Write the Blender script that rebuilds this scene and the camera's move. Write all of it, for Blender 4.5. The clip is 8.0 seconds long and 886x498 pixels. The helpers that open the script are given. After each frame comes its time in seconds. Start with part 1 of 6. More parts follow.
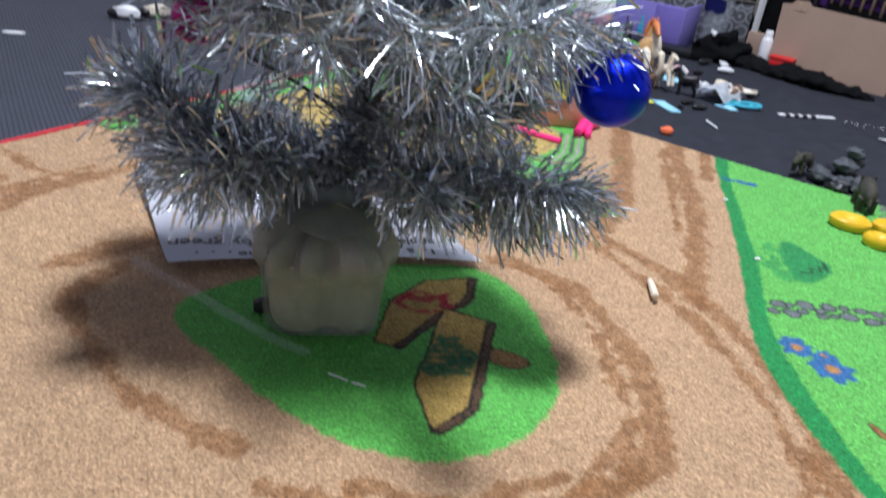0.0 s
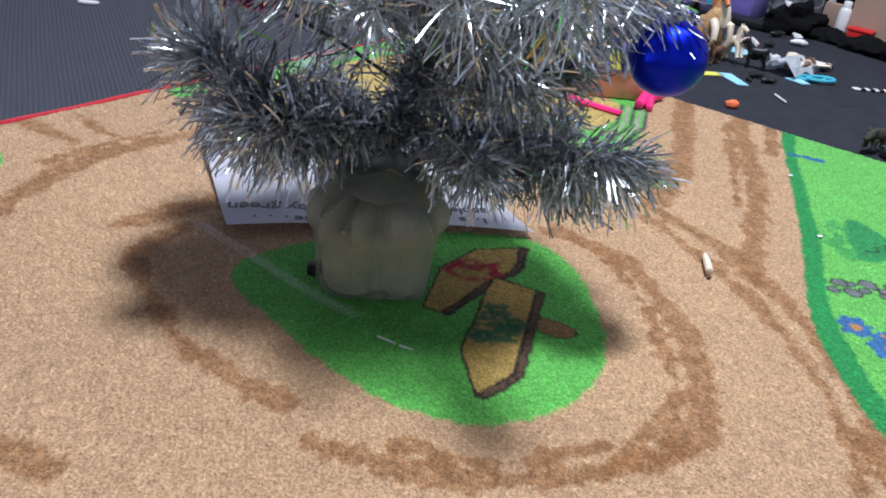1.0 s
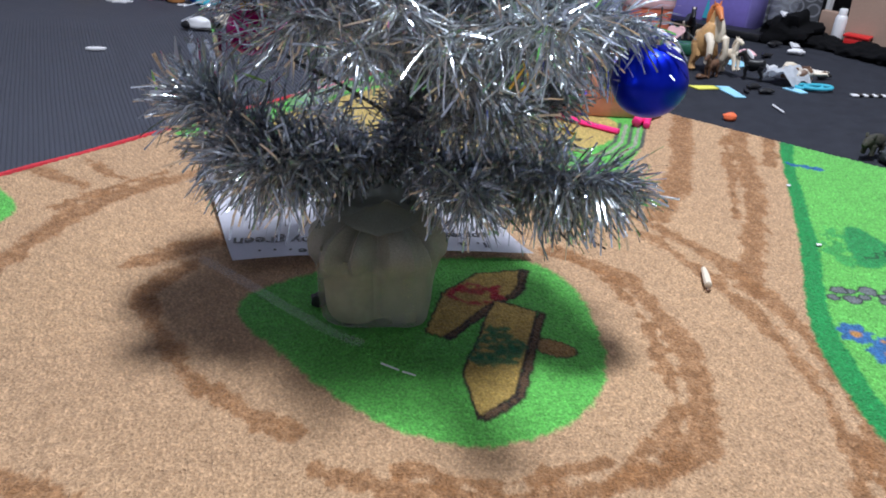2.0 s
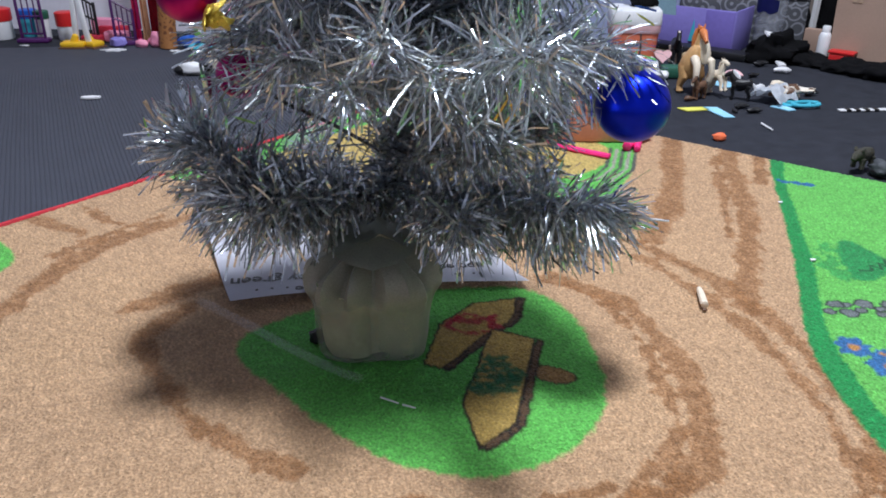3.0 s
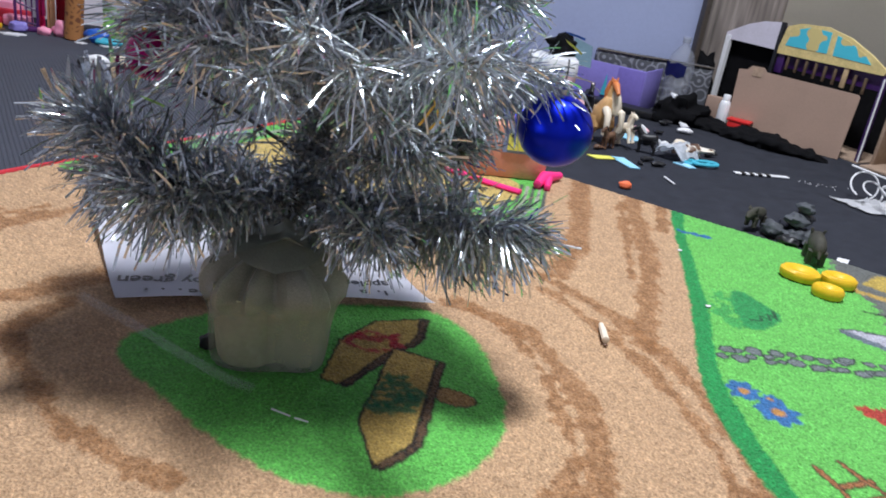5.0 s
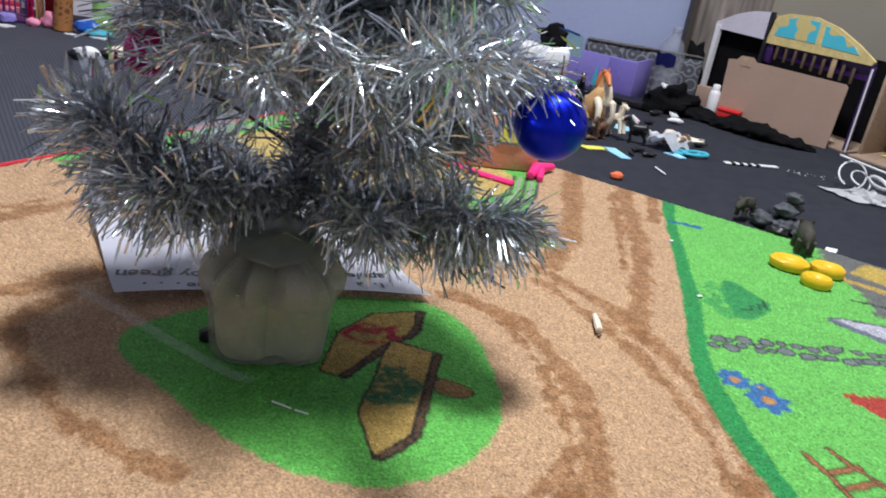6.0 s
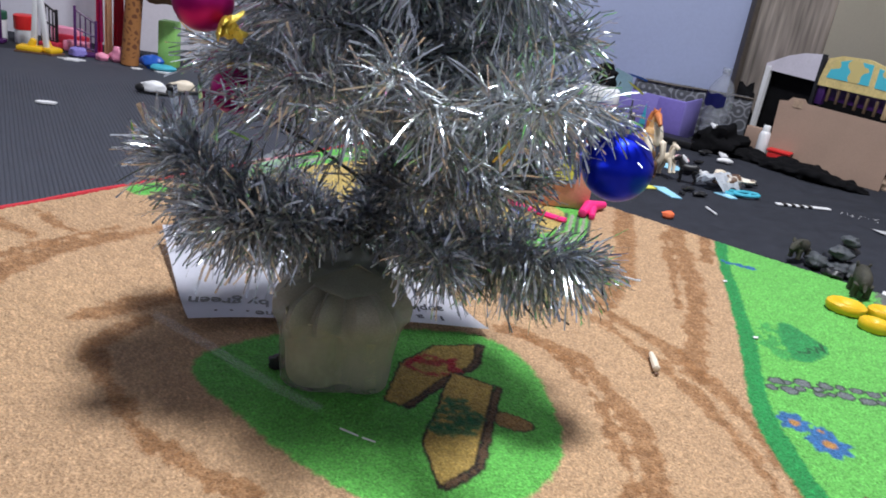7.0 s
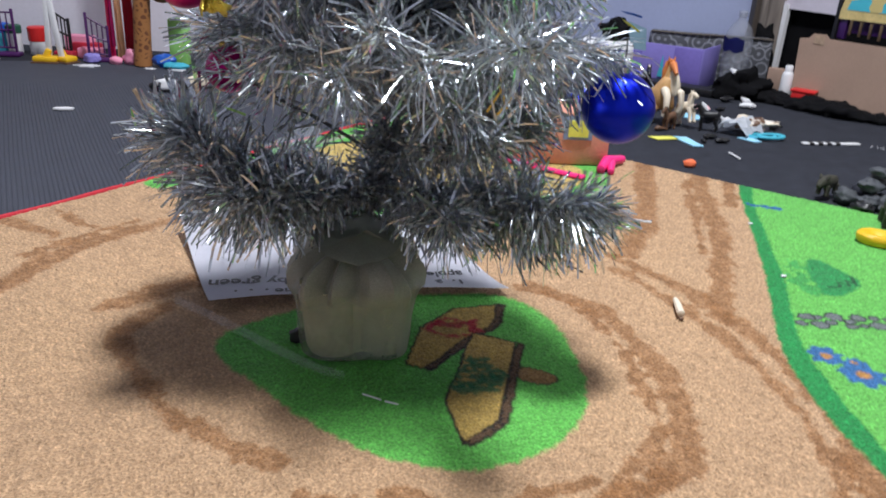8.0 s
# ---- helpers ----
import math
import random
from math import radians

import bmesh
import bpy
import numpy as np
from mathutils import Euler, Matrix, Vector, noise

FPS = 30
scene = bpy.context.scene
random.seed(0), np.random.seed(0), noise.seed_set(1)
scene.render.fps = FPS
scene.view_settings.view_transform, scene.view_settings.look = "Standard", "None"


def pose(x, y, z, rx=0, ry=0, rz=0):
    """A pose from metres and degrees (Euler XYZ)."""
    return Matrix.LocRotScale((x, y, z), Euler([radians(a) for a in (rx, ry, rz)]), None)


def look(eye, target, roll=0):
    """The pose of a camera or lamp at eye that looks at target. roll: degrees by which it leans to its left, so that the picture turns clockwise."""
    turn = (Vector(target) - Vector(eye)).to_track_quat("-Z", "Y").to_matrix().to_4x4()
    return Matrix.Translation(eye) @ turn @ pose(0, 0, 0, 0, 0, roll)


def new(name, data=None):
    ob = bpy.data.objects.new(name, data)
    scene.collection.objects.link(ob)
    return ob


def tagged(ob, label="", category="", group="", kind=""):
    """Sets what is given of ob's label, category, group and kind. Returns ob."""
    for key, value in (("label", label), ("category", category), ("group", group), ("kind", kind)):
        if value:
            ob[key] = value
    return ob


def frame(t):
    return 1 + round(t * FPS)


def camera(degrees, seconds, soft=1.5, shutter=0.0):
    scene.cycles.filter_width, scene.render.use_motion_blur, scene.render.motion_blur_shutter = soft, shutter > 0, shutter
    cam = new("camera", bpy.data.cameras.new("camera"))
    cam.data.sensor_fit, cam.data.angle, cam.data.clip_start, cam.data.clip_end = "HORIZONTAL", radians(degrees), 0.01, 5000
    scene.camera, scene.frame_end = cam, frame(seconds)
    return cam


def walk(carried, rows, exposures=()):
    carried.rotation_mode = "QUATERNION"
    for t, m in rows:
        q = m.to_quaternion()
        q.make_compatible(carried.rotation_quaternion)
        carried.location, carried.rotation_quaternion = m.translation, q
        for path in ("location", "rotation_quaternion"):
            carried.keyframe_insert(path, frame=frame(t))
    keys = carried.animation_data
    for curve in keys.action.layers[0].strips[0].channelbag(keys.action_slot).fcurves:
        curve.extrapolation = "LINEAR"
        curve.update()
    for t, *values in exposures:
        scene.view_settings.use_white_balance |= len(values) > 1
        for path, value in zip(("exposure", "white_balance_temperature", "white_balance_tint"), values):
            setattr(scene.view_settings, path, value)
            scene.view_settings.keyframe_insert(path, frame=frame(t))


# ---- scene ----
cam = camera(59.4, 8.0, 1.75, 0.45)
PATH = [
    (0, (-0.069, -0.66, 0.367), (0.395, 1.058, -0.545), 7.5),
    (0.4, (-0.059, -0.662, 0.369), (0.391, 0.994, -0.657), 7.9),
    (0.5, (-0.059, -0.67, 0.367), (0.349, 1.004, -0.649), 6.6),
    (0.6, (-0.055, -0.668, 0.368), (0.311, 1.028, -0.626), 5.0),
    (1, (-0.061, -0.669, 0.366), (0.25, 1.042, -0.621), 6.6),
    (1.5, (-0.061, -0.681, 0.379), (0.201, 1.041, -0.605), 4.5),
    (1.7, (-0.055, -0.682, 0.378), (0.21, 1.048, -0.59), 3.8),
    (2.8, (-0.045, -0.683, 0.377), (0.23, 1.093, -0.501), 2.3),
    (3, (-0.044, -0.687, 0.38), (0.227, 1.094, -0.489), 0.7),
    (3.5, (-0.047, -0.683, 0.379), (0.218, 1.113, -0.459), 1.3),
    (3.9, (-0.066, -0.691, 0.368), (0.316, 1.127, -0.373), 8.5),
    (4, (-0.068, -0.689, 0.365), (0.337, 1.138, -0.341), 9.5),
    (4.1, (-0.071, -0.686, 0.362), (0.353, 1.141, -0.331), 10.3),
    (4.5, (-0.056, -0.679, 0.357), (0.41, 1.118, -0.388), 9.6),
    (4.7, (-0.049, -0.677, 0.354), (0.443, 1.11, -0.398), 9.2),
    (5.8, (-0.054, -0.681, 0.358), (0.508, 1.069, -0.432), 8.6),
    (6, (-0.057, -0.682, 0.36), (0.493, 1.074, -0.424), 8.9),
    (6.5, (-0.074, -0.685, 0.356), (0.442, 1.095, -0.396), 10.0),
    (7, (-0.085, -0.693, 0.365), (0.369, 1.117, -0.354), 9.0),
    (7.5, (-0.079, -0.692, 0.356), (0.338, 1.122, -0.376), 7.4),
    (8, (-0.063, -0.701, 0.351), (0.303, 1.105, -0.425), 3.1),
]
walk(cam, [(t, look(eye, target, roll)) for t, eye, target, roll in PATH], exposures=[(0.0, -0.07, 6000, 14), (1.0, -0.10, 6000, 14), (2.9, -0.15, 6020, 14), (3.6, -0.07, 6020, 14), (4.6, -0.05, 6070, 14), (5.8, -0.05, 6370, 14), (8.0, -0.06, 6320, 14)])

# ---- light ----
FLOOR = -0.006
ROOM_TURN = -10.2
ROOM = pose(0, 0, 0, 0, 0, ROOM_TURN)
world = bpy.data.worlds.new("world")
scene.world = world
world.use_nodes = True
world.node_tree.nodes["Background"].inputs[0].default_value = (0.75, 0.83, 1.0, 1)
world.node_tree.nodes["Background"].inputs[1].default_value = 0.01


def area_lamp(name, x, y, z, size, watts, colour):
    lamp = bpy.data.lights.new(name, "AREA")
    lamp.shape, lamp.size, lamp.energy, lamp.color = "DISK", size, watts, colour
    ob = new(name, lamp)
    ob.matrix_world = pose(x, y, z)
    return ob


# first lamp placed by the shadows; the weak second is added fill
LAMP_PLACES = ((0.30, -0.02, 2.32), (1.25, 0.15, 2.32))
for lamp_place, watts in zip(LAMP_PLACES, (78.0, 7.0)):
    area_lamp("ceiling_bulb", *lamp_place, 0.28, watts, (0.945, 0.985, 1.0))


# ---- materials ----
def mat(name, c, rough=0.6, metal=0.0, scale=30.0, var=0.2, bump=0.15, c2=None, fine=9.0, alpha=1.0, rand=0.0, depth=0.002, sheen=0.0, clear=0.0, rvar=0.15, spec=0.5):
    m = bpy.data.materials.new(name)
    m.use_nodes = True
    nt = m.node_tree
    b = nt.nodes["Principled BSDF"]
    co = nt.nodes.new("ShaderNodeTexCoord")
    big = nt.nodes.new("ShaderNodeTexNoise")
    big.inputs["Scale"].default_value, big.inputs["Detail"].default_value = scale, 3
    small = nt.nodes.new("ShaderNodeTexNoise")
    small.inputs["Scale"].default_value, small.inputs["Detail"].default_value = scale * fine, 2
    for n in (big, small):
        nt.links.new(co.outputs["Object"], n.inputs["Vector"])
    add = nt.nodes.new("ShaderNodeMath")
    add.operation = "MULTIPLY_ADD"
    add.inputs[1].default_value = 0.45
    half = nt.nodes.new("ShaderNodeMath")
    half.operation = "MULTIPLY"
    half.inputs[1].default_value = 0.55
    nt.links.new(big.outputs[0], half.inputs[0])
    nt.links.new(small.outputs[0], add.inputs[0])
    nt.links.new(half.outputs[0], add.inputs[2])
    ramp = nt.nodes.new("ShaderNodeValToRGB")
    e = ramp.color_ramp.elements
    e[0].position, e[1].position = 0.32, 0.68
    e[0].color = (*[v * (1 - var) for v in c], 1)
    e[1].color = (*[min(1, v * (1 + var)) for v in (c2 or c)], 1)
    nt.links.new(add.outputs[0], ramp.inputs[0])
    out = ramp.outputs[0]
    if rand:
        info = nt.nodes.new("ShaderNodeObjectInfo")
        hsv = nt.nodes.new("ShaderNodeHueSaturation")
        rng = nt.nodes.new("ShaderNodeMapRange")
        rng.inputs["To Min"].default_value, rng.inputs["To Max"].default_value = 1 - rand, 1 + rand
        nt.links.new(info.outputs["Random"], rng.inputs["Value"])
        nt.links.new(rng.outputs[0], hsv.inputs["Value"])
        nt.links.new(out, hsv.inputs["Color"])
        out = hsv.outputs[0]
    nt.links.new(out, b.inputs["Base Color"])
    rr = nt.nodes.new("ShaderNodeMapRange")
    rr.inputs["To Min"].default_value, rr.inputs["To Max"].default_value = max(0.02, rough - rvar), min(1, rough + rvar)
    nt.links.new(big.outputs[0], rr.inputs["Value"])
    nt.links.new(rr.outputs[0], b.inputs["Roughness"])
    b.inputs["Metallic"].default_value = metal
    b.inputs["Alpha"].default_value = alpha
    b.inputs["Sheen Weight"].default_value = sheen
    b.inputs["Coat Weight"].default_value = clear
    b.inputs["Specular IOR Level"].default_value = spec
    if bump:
        bp = nt.nodes.new("ShaderNodeBump")
        bp.inputs["Strength"].default_value, bp.inputs["Distance"].default_value = bump, depth
        nt.links.new(small.outputs[0], bp.inputs["Height"])
        nt.links.new(bp.outputs[0], b.inputs["Normal"])
    return m


def rug_material():
    m = mat("rug_pile", (1, 1, 1), rough=0.75, scale=60, var=0.1, bump=1.0, fine=7.5, depth=0.004, sheen=0.06, spec=0.3)
    nt = m.node_tree
    b = nt.nodes["Principled BSDF"]
    ramp = nt.nodes["Color Ramp"]
    ramp.color_ramp.elements[0].position, ramp.color_ramp.elements[1].position = 0.38, 0.62
    ramp.color_ramp.elements[0].color = (0.65, 0.62, 0.58, 1)
    ramp.color_ramp.elements[1].color = (1.0, 1.0, 1.0, 1)
    for node in nt.nodes:
        if node.bl_idname == "ShaderNodeMath" and node.operation == "MULTIPLY":
            node.inputs[1].default_value = 0.22
        if node.bl_idname == "ShaderNodeMath" and node.operation == "MULTIPLY_ADD":
            node.inputs[1].default_value = 0.78
    at = nt.nodes.new("ShaderNodeAttribute")
    at.attribute_name = "print"
    mix = nt.nodes.new("ShaderNodeMix")
    mix.data_type, mix.blend_type = "RGBA", "MULTIPLY"
    mix.inputs[0].default_value = 1.0
    nt.links.new(at.outputs["Color"], mix.inputs[6])
    nt.links.new(ramp.outputs[0], mix.inputs[7])
    nt.links.new(mix.outputs[2], b.inputs["Base Color"])
    return m


def foil_material():
    m = mat("silver_foil", (0.62, 0.64, 0.66), rough=0.26, metal=0.92, scale=120, var=0.12, bump=0.5, fine=1.5, depth=0.001, rvar=0.1)
    nt = m.node_tree
    b = nt.nodes["Principled BSDF"]
    geo = nt.nodes.new("ShaderNodeNewGeometry")
    ramp = nt.nodes.new("ShaderNodeValToRGB")
    e = ramp.color_ramp.elements
    e[0].color, e[1].color = (0.50, 0.54, 0.60, 1), (0.86, 0.89, 0.94, 1)
    for spot, col in ((0.40, (0.74, 0.79, 0.86, 1)), (0.62, (0.80, 0.84, 0.80, 1)), (0.80, (0.70, 0.76, 0.83, 1))):
        e.new(spot).color = col
    nt.links.new(geo.outputs["Random Per Island"], ramp.inputs[0])
    nt.links.new(ramp.outputs[0], b.inputs["Base Color"])
    mix = nt.nodes.new("ShaderNodeMath")
    mix.operation = "FRACT"
    times = nt.nodes.new("ShaderNodeMath")
    times.operation = "MULTIPLY"
    times.inputs[1].default_value = 37.0
    nt.links.new(geo.outputs["Random Per Island"], times.inputs[0])
    nt.links.new(times.outputs[0], mix.inputs[0])
    rr = nt.nodes.new("ShaderNodeMapRange")
    rr.inputs["To Min"].default_value, rr.inputs["To Max"].default_value = 0.12, 0.34
    nt.links.new(mix.outputs[0], rr.inputs["Value"])
    nt.links.new(rr.outputs[0], b.inputs["Roughness"])
    return m


def glow(name, c, power):
    m = bpy.data.materials.new(name)
    m.use_nodes = True
    b = m.node_tree.nodes["Principled BSDF"]
    b.inputs["Base Color"].default_value = (*c, 1)
    b.inputs["Emission Color"].default_value = (*c, 1)
    b.inputs["Emission Strength"].default_value = power
    return m


def clear_plastic(name, tint, rough=0.08):
    m = bpy.data.materials.new(name)
    m.use_nodes = True
    b = m.node_tree.nodes["Principled BSDF"]
    b.inputs["Base Color"].default_value = (*tint, 1)
    b.inputs["Roughness"].default_value = rough
    b.inputs["Transmission Weight"].default_value = 0.0
    b.inputs["Alpha"].default_value = 0.07
    b.inputs["Specular IOR Level"].default_value = 0.8
    return m


def wood_print_material():
    m = mat("wood_print", (0.17, 0.145, 0.13), rough=0.55, scale=6, var=0.6, bump=0.1, c2=(0.27, 0.23, 0.205), fine=5)
    nt = m.node_tree
    mp = nt.nodes.new("ShaderNodeMapping")
    mp.inputs["Scale"].default_value = (3.5, 3.5, 0.25)
    co = nt.nodes["Texture Coordinate"]
    nt.links.new(co.outputs["Object"], mp.inputs["Vector"])
    for n in nt.nodes:
        if n.bl_idname == "ShaderNodeTexNoise":
            nt.links.new(mp.outputs[0], n.inputs["Vector"])
    return m


def organza_material():
    """Sheer cloth with a fine weave: soft upright folds, thicker in places."""
    m = mat("grey_organza", (0.26, 0.27, 0.225), 0.5, scale=14, var=0.12, bump=0.22, c2=(0.36, 0.37, 0.31), fine=60, depth=0.0006, sheen=0.25)
    nt = m.node_tree
    mp = nt.nodes.new("ShaderNodeMapping")
    mp.inputs["Scale"].default_value = (1.0, 1.0, 0.45)
    folds = nt.nodes.new("ShaderNodeTexNoise")
    folds.inputs["Scale"].default_value, folds.inputs["Detail"].default_value = 28, 2
    nt.links.new(nt.nodes["Texture Coordinate"].outputs["Object"], mp.inputs["Vector"])
    nt.links.new(mp.outputs[0], folds.inputs["Vector"])
    rng = nt.nodes.new("ShaderNodeMapRange")
    rng.inputs["From Min"].default_value, rng.inputs["From Max"].default_value = 0.3, 0.7
    rng.inputs["To Min"].default_value, rng.inputs["To Max"].default_value = 0.30, 0.58
    nt.links.new(folds.outputs[0], rng.inputs["Value"])
    # the gathered cloth above the block lies in many layers
    parts = nt.nodes.new("ShaderNodeSeparateXYZ")
    nt.links.new(nt.nodes["Texture Coordinate"].outputs["Object"], parts.inputs[0])
    layers = nt.nodes.new("ShaderNodeMapRange")
    layers.inputs["From Min"].default_value, layers.inputs["From Max"].default_value = 0.054, 0.078
    layers.inputs["To Min"].default_value, layers.inputs["To Max"].default_value = 0.0, 0.42
    nt.links.new(parts.outputs["Z"], layers.inputs["Value"])
    add = nt.nodes.new("ShaderNodeMath")
    add.operation = "ADD"
    add.use_clamp = True
    nt.links.new(rng.outputs[0], add.inputs[0])
    nt.links.new(layers.outputs[0], add.inputs[1])
    nt.links.new(add.outputs[0], nt.nodes["Principled BSDF"].inputs["Alpha"])
    return m


WALL_SIDE = mat("wall_paint_grey", (0.60, 0.60, 0.66), 0.7, scale=4, var=0.05, bump=0.08, fine=30)
RUG = rug_material()
FOIL = foil_material()
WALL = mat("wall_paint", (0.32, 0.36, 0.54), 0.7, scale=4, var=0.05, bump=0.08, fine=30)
WALL_LEFT = mat("wall_pale_lilac", (0.74, 0.72, 0.80), 0.7, scale=4, var=0.05, bump=0.08, fine=30)
CEIL = mat("ceiling_paint", (0.30, 0.30, 0.31), 0.8, scale=5, var=0.04, bump=0.08, fine=30)
CARPET = mat("grey_carpet", (0.030, 0.032, 0.041), 0.9, scale=45, var=0.28, bump=0.5, fine=14, depth=0.002, spec=0.12)
RIBBED = mat("ribbed_mat", (0.041, 0.045, 0.062), 0.75, scale=25, var=0.2, bump=0.3, fine=20)
RED_BIND = mat("red_binding", (0.52, 0.02, 0.035), 0.7, scale=200, var=0.3, bump=0.4)
PAPER = mat("white_paper", (0.74, 0.75, 0.83), 0.65, scale=25, var=0.03, bump=0.05)
INK = mat("black_ink", (0.015, 0.015, 0.018), 0.5, var=0.2, bump=0)
ORGANZA = organza_material()
ORGANZA_FLAP = mat("grey_organza_fold", (0.30, 0.33, 0.29), 0.55, scale=45, var=0.16, bump=0.25, fine=14, depth=0.001, alpha=0.88)
ORGANZA_IN = mat("cream_base_weight", (0.50, 0.50, 0.33), 0.6, scale=25, var=0.2, bump=0.2)
BLUE_BALL = mat("blue_metallic_bauble", (0.006, 0.020, 0.60), 0.36, metal=0.92, scale=20, var=0.1, bump=0.0, clear=0.06, rvar=0.04)
MAGENTA_BALL = mat("magenta_metallic_bauble", (0.46, 0.004, 0.17), 0.38, metal=0.8, scale=20, var=0.1, bump=0.0, clear=0.08, rvar=0.05)
SILVER = mat("silver_cap", (0.7, 0.7, 0.72), 0.25, metal=1.0, bump=0.05)
GOLD = mat("gold_foil", (0.78, 0.55, 0.12), 0.28, metal=1.0, scale=120, var=0.2, bump=0.3)
GOLD_BOW = mat("bright_gold_foil", (0.90, 0.66, 0.10), 0.30, metal=0.55, scale=160, var=0.25, bump=0.5)
WIRE = mat("grey_wire", (0.10, 0.11, 0.11), 0.45, metal=0.6, bump=0.05)
BLACK = mat("black_plastic", (0.008, 0.008, 0.010), 0.45, var=0.3, bump=0.1)
# black of the cloths; also stands for shade inside stable and crate
BLACK_CLOTH_AND_SHADE = mat("black_cloth", (0.006, 0.006, 0.007), 0.9, scale=60, var=0.4, bump=0.5, spec=0.08)
DARK_TOY = mat("dark_brown_rubber", (0.032, 0.030, 0.022), 0.6, scale=90, var=0.45, bump=0.6, c2=(0.045, 0.042, 0.028))
GREY_TOY = mat("grey_stone_rubber", (0.060, 0.066, 0.076), 0.6, scale=90, var=0.4, bump=0.5)
YELLOW = mat("yellow_plastic", (0.80, 0.47, 0.012), 0.42, scale=80, var=0.08, bump=0.12)
YELLOW_PALE = mat("yellow_card", (0.75, 0.72, 0.12), 0.6, scale=30, var=0.1)
WHITE = mat("white_plastic", (0.78, 0.78, 0.80), 0.4, scale=30, var=0.06, bump=0.05)
RED = mat("red_plastic", (0.62, 0.02, 0.02), 0.4, scale=30, var=0.12)
CARD = mat("brown_cardboard", (0.34, 0.23, 0.175), 0.8, scale=12, var=0.1, bump=0.15, fine=30)
CARD_EDGE = mat("cardboard_edge", (0.34, 0.24, 0.17), 0.9, scale=120, var=0.3, bump=0.4)
PURPLE = mat("lilac_plastic", (0.24, 0.20, 0.56), 0.5, scale=12, var=0.08)
PURPLE_DARK = mat("dark_purple_plastic", (0.045, 0.012, 0.10), 0.4, scale=40, var=0.2)
PURPLE_GATE = mat("plum_plastic", (0.07, 0.012, 0.10), 0.4, scale=40, var=0.2)
TEAL = mat("teal_card", (0.06, 0.42, 0.55), 0.5, scale=30, var=0.15)
SKYBLUE = mat("pale_blue_card", (0.33, 0.66, 0.86), 0.5, scale=40, var=0.12)
PLUSH = mat("brown_plush", (0.20, 0.10, 0.045), 0.9, scale=80, var=0.3, bump=0.5)
BLUE = mat("blue_plastic", (0.015, 0.10, 0.48), 0.4, scale=30, var=0.15)
LIME = mat("lime_plastic", (0.30, 0.62, 0.16), 0.5, scale=30, var=0.1)
PINK = mat("pink_plastic", (0.80, 0.28, 0.42), 0.45, scale=40, var=0.15)
HOTPINK = mat("hot_pink_ribbon", (0.90, 0.03, 0.22), 0.4, scale=60, var=0.12)
MAGENTA = mat("magenta_cloth", (0.46, 0.01, 0.13), 0.6, scale=70, var=0.25, bump=0.3)
CRIMSON = mat("crimson_cloth", (0.42, 0.012, 0.035), 0.7, scale=70, var=0.25, bump=0.3)
PEACH = mat("peach_card", (0.64, 0.28, 0.20), 0.55, scale=25, var=0.1)
CORAL = mat("coral_tub", (0.76, 0.20, 0.11), 0.45, scale=25, var=0.08)
HORSE = mat("palomino_plastic", (0.62, 0.36, 0.15), 0.5, scale=50, var=0.25, bump=0.15)
HORSE_MANE = mat("ginger_plastic", (0.62, 0.20, 0.06), 0.5, scale=50, var=0.25, bump=0.15)
PINK_PALE = mat("pale_pink_plastic", (0.82, 0.50, 0.52), 0.45, scale=40, var=0.12)
PURPLE_MID = mat("violet_plastic", (0.18, 0.14, 0.46), 0.5, scale=12, var=0.1)
TEAL_DIM = mat("dull_teal_card", (0.16, 0.26, 0.32), 0.6, scale=25, var=0.15)
WHITE_CLOTH = mat("white_cotton", (0.72, 0.75, 0.80), 0.8, scale=60, var=0.1, bump=0.4)
def hide_material():
    """Brown and white patches of a toy cow."""
    m = mat("brown_and_white_hide", (0.13, 0.065, 0.035), 0.5, scale=50, var=0.2, bump=0.15)
    nt = m.node_tree
    no = nt.nodes.new("ShaderNodeTexNoise")
    no.inputs["Scale"].default_value, no.inputs["Detail"].default_value = 34, 1
    nt.links.new(nt.nodes["Texture Coordinate"].outputs["Object"], no.inputs["Vector"])
    ramp = nt.nodes.new("ShaderNodeValToRGB")
    e = ramp.color_ramp.elements
    e[0].position, e[1].position = 0.47, 0.52
    e[0].color, e[1].color = (0.13, 0.065, 0.035, 1), (0.74, 0.68, 0.60, 1)
    nt.links.new(no.outputs[0], ramp.inputs[0])
    nt.links.new(ramp.outputs[0], nt.nodes["Principled BSDF"].inputs["Base Color"])
    return m


HIDE = hide_material()
CREAM = mat("cream_plastic", (0.78, 0.68, 0.54), 0.5, scale=50, var=0.12, bump=0.1)
BROWN = mat("brown_plastic", (0.13, 0.065, 0.035), 0.5, scale=50, var=0.3, bump=0.15)
ORANGE = mat("orange_clay", (0.85, 0.17, 0.06), 0.6, scale=60, var=0.12, bump=0.3)
TAN_WOOD = mat("tan_wood", (0.46, 0.32, 0.18), 0.6, scale=20, var=0.25)
BOTTLE = mat("clear_bottle", (0.42, 0.44, 0.50), 0.14, scale=30, var=0.2, bump=0.6, depth=0.006, alpha=0.30)


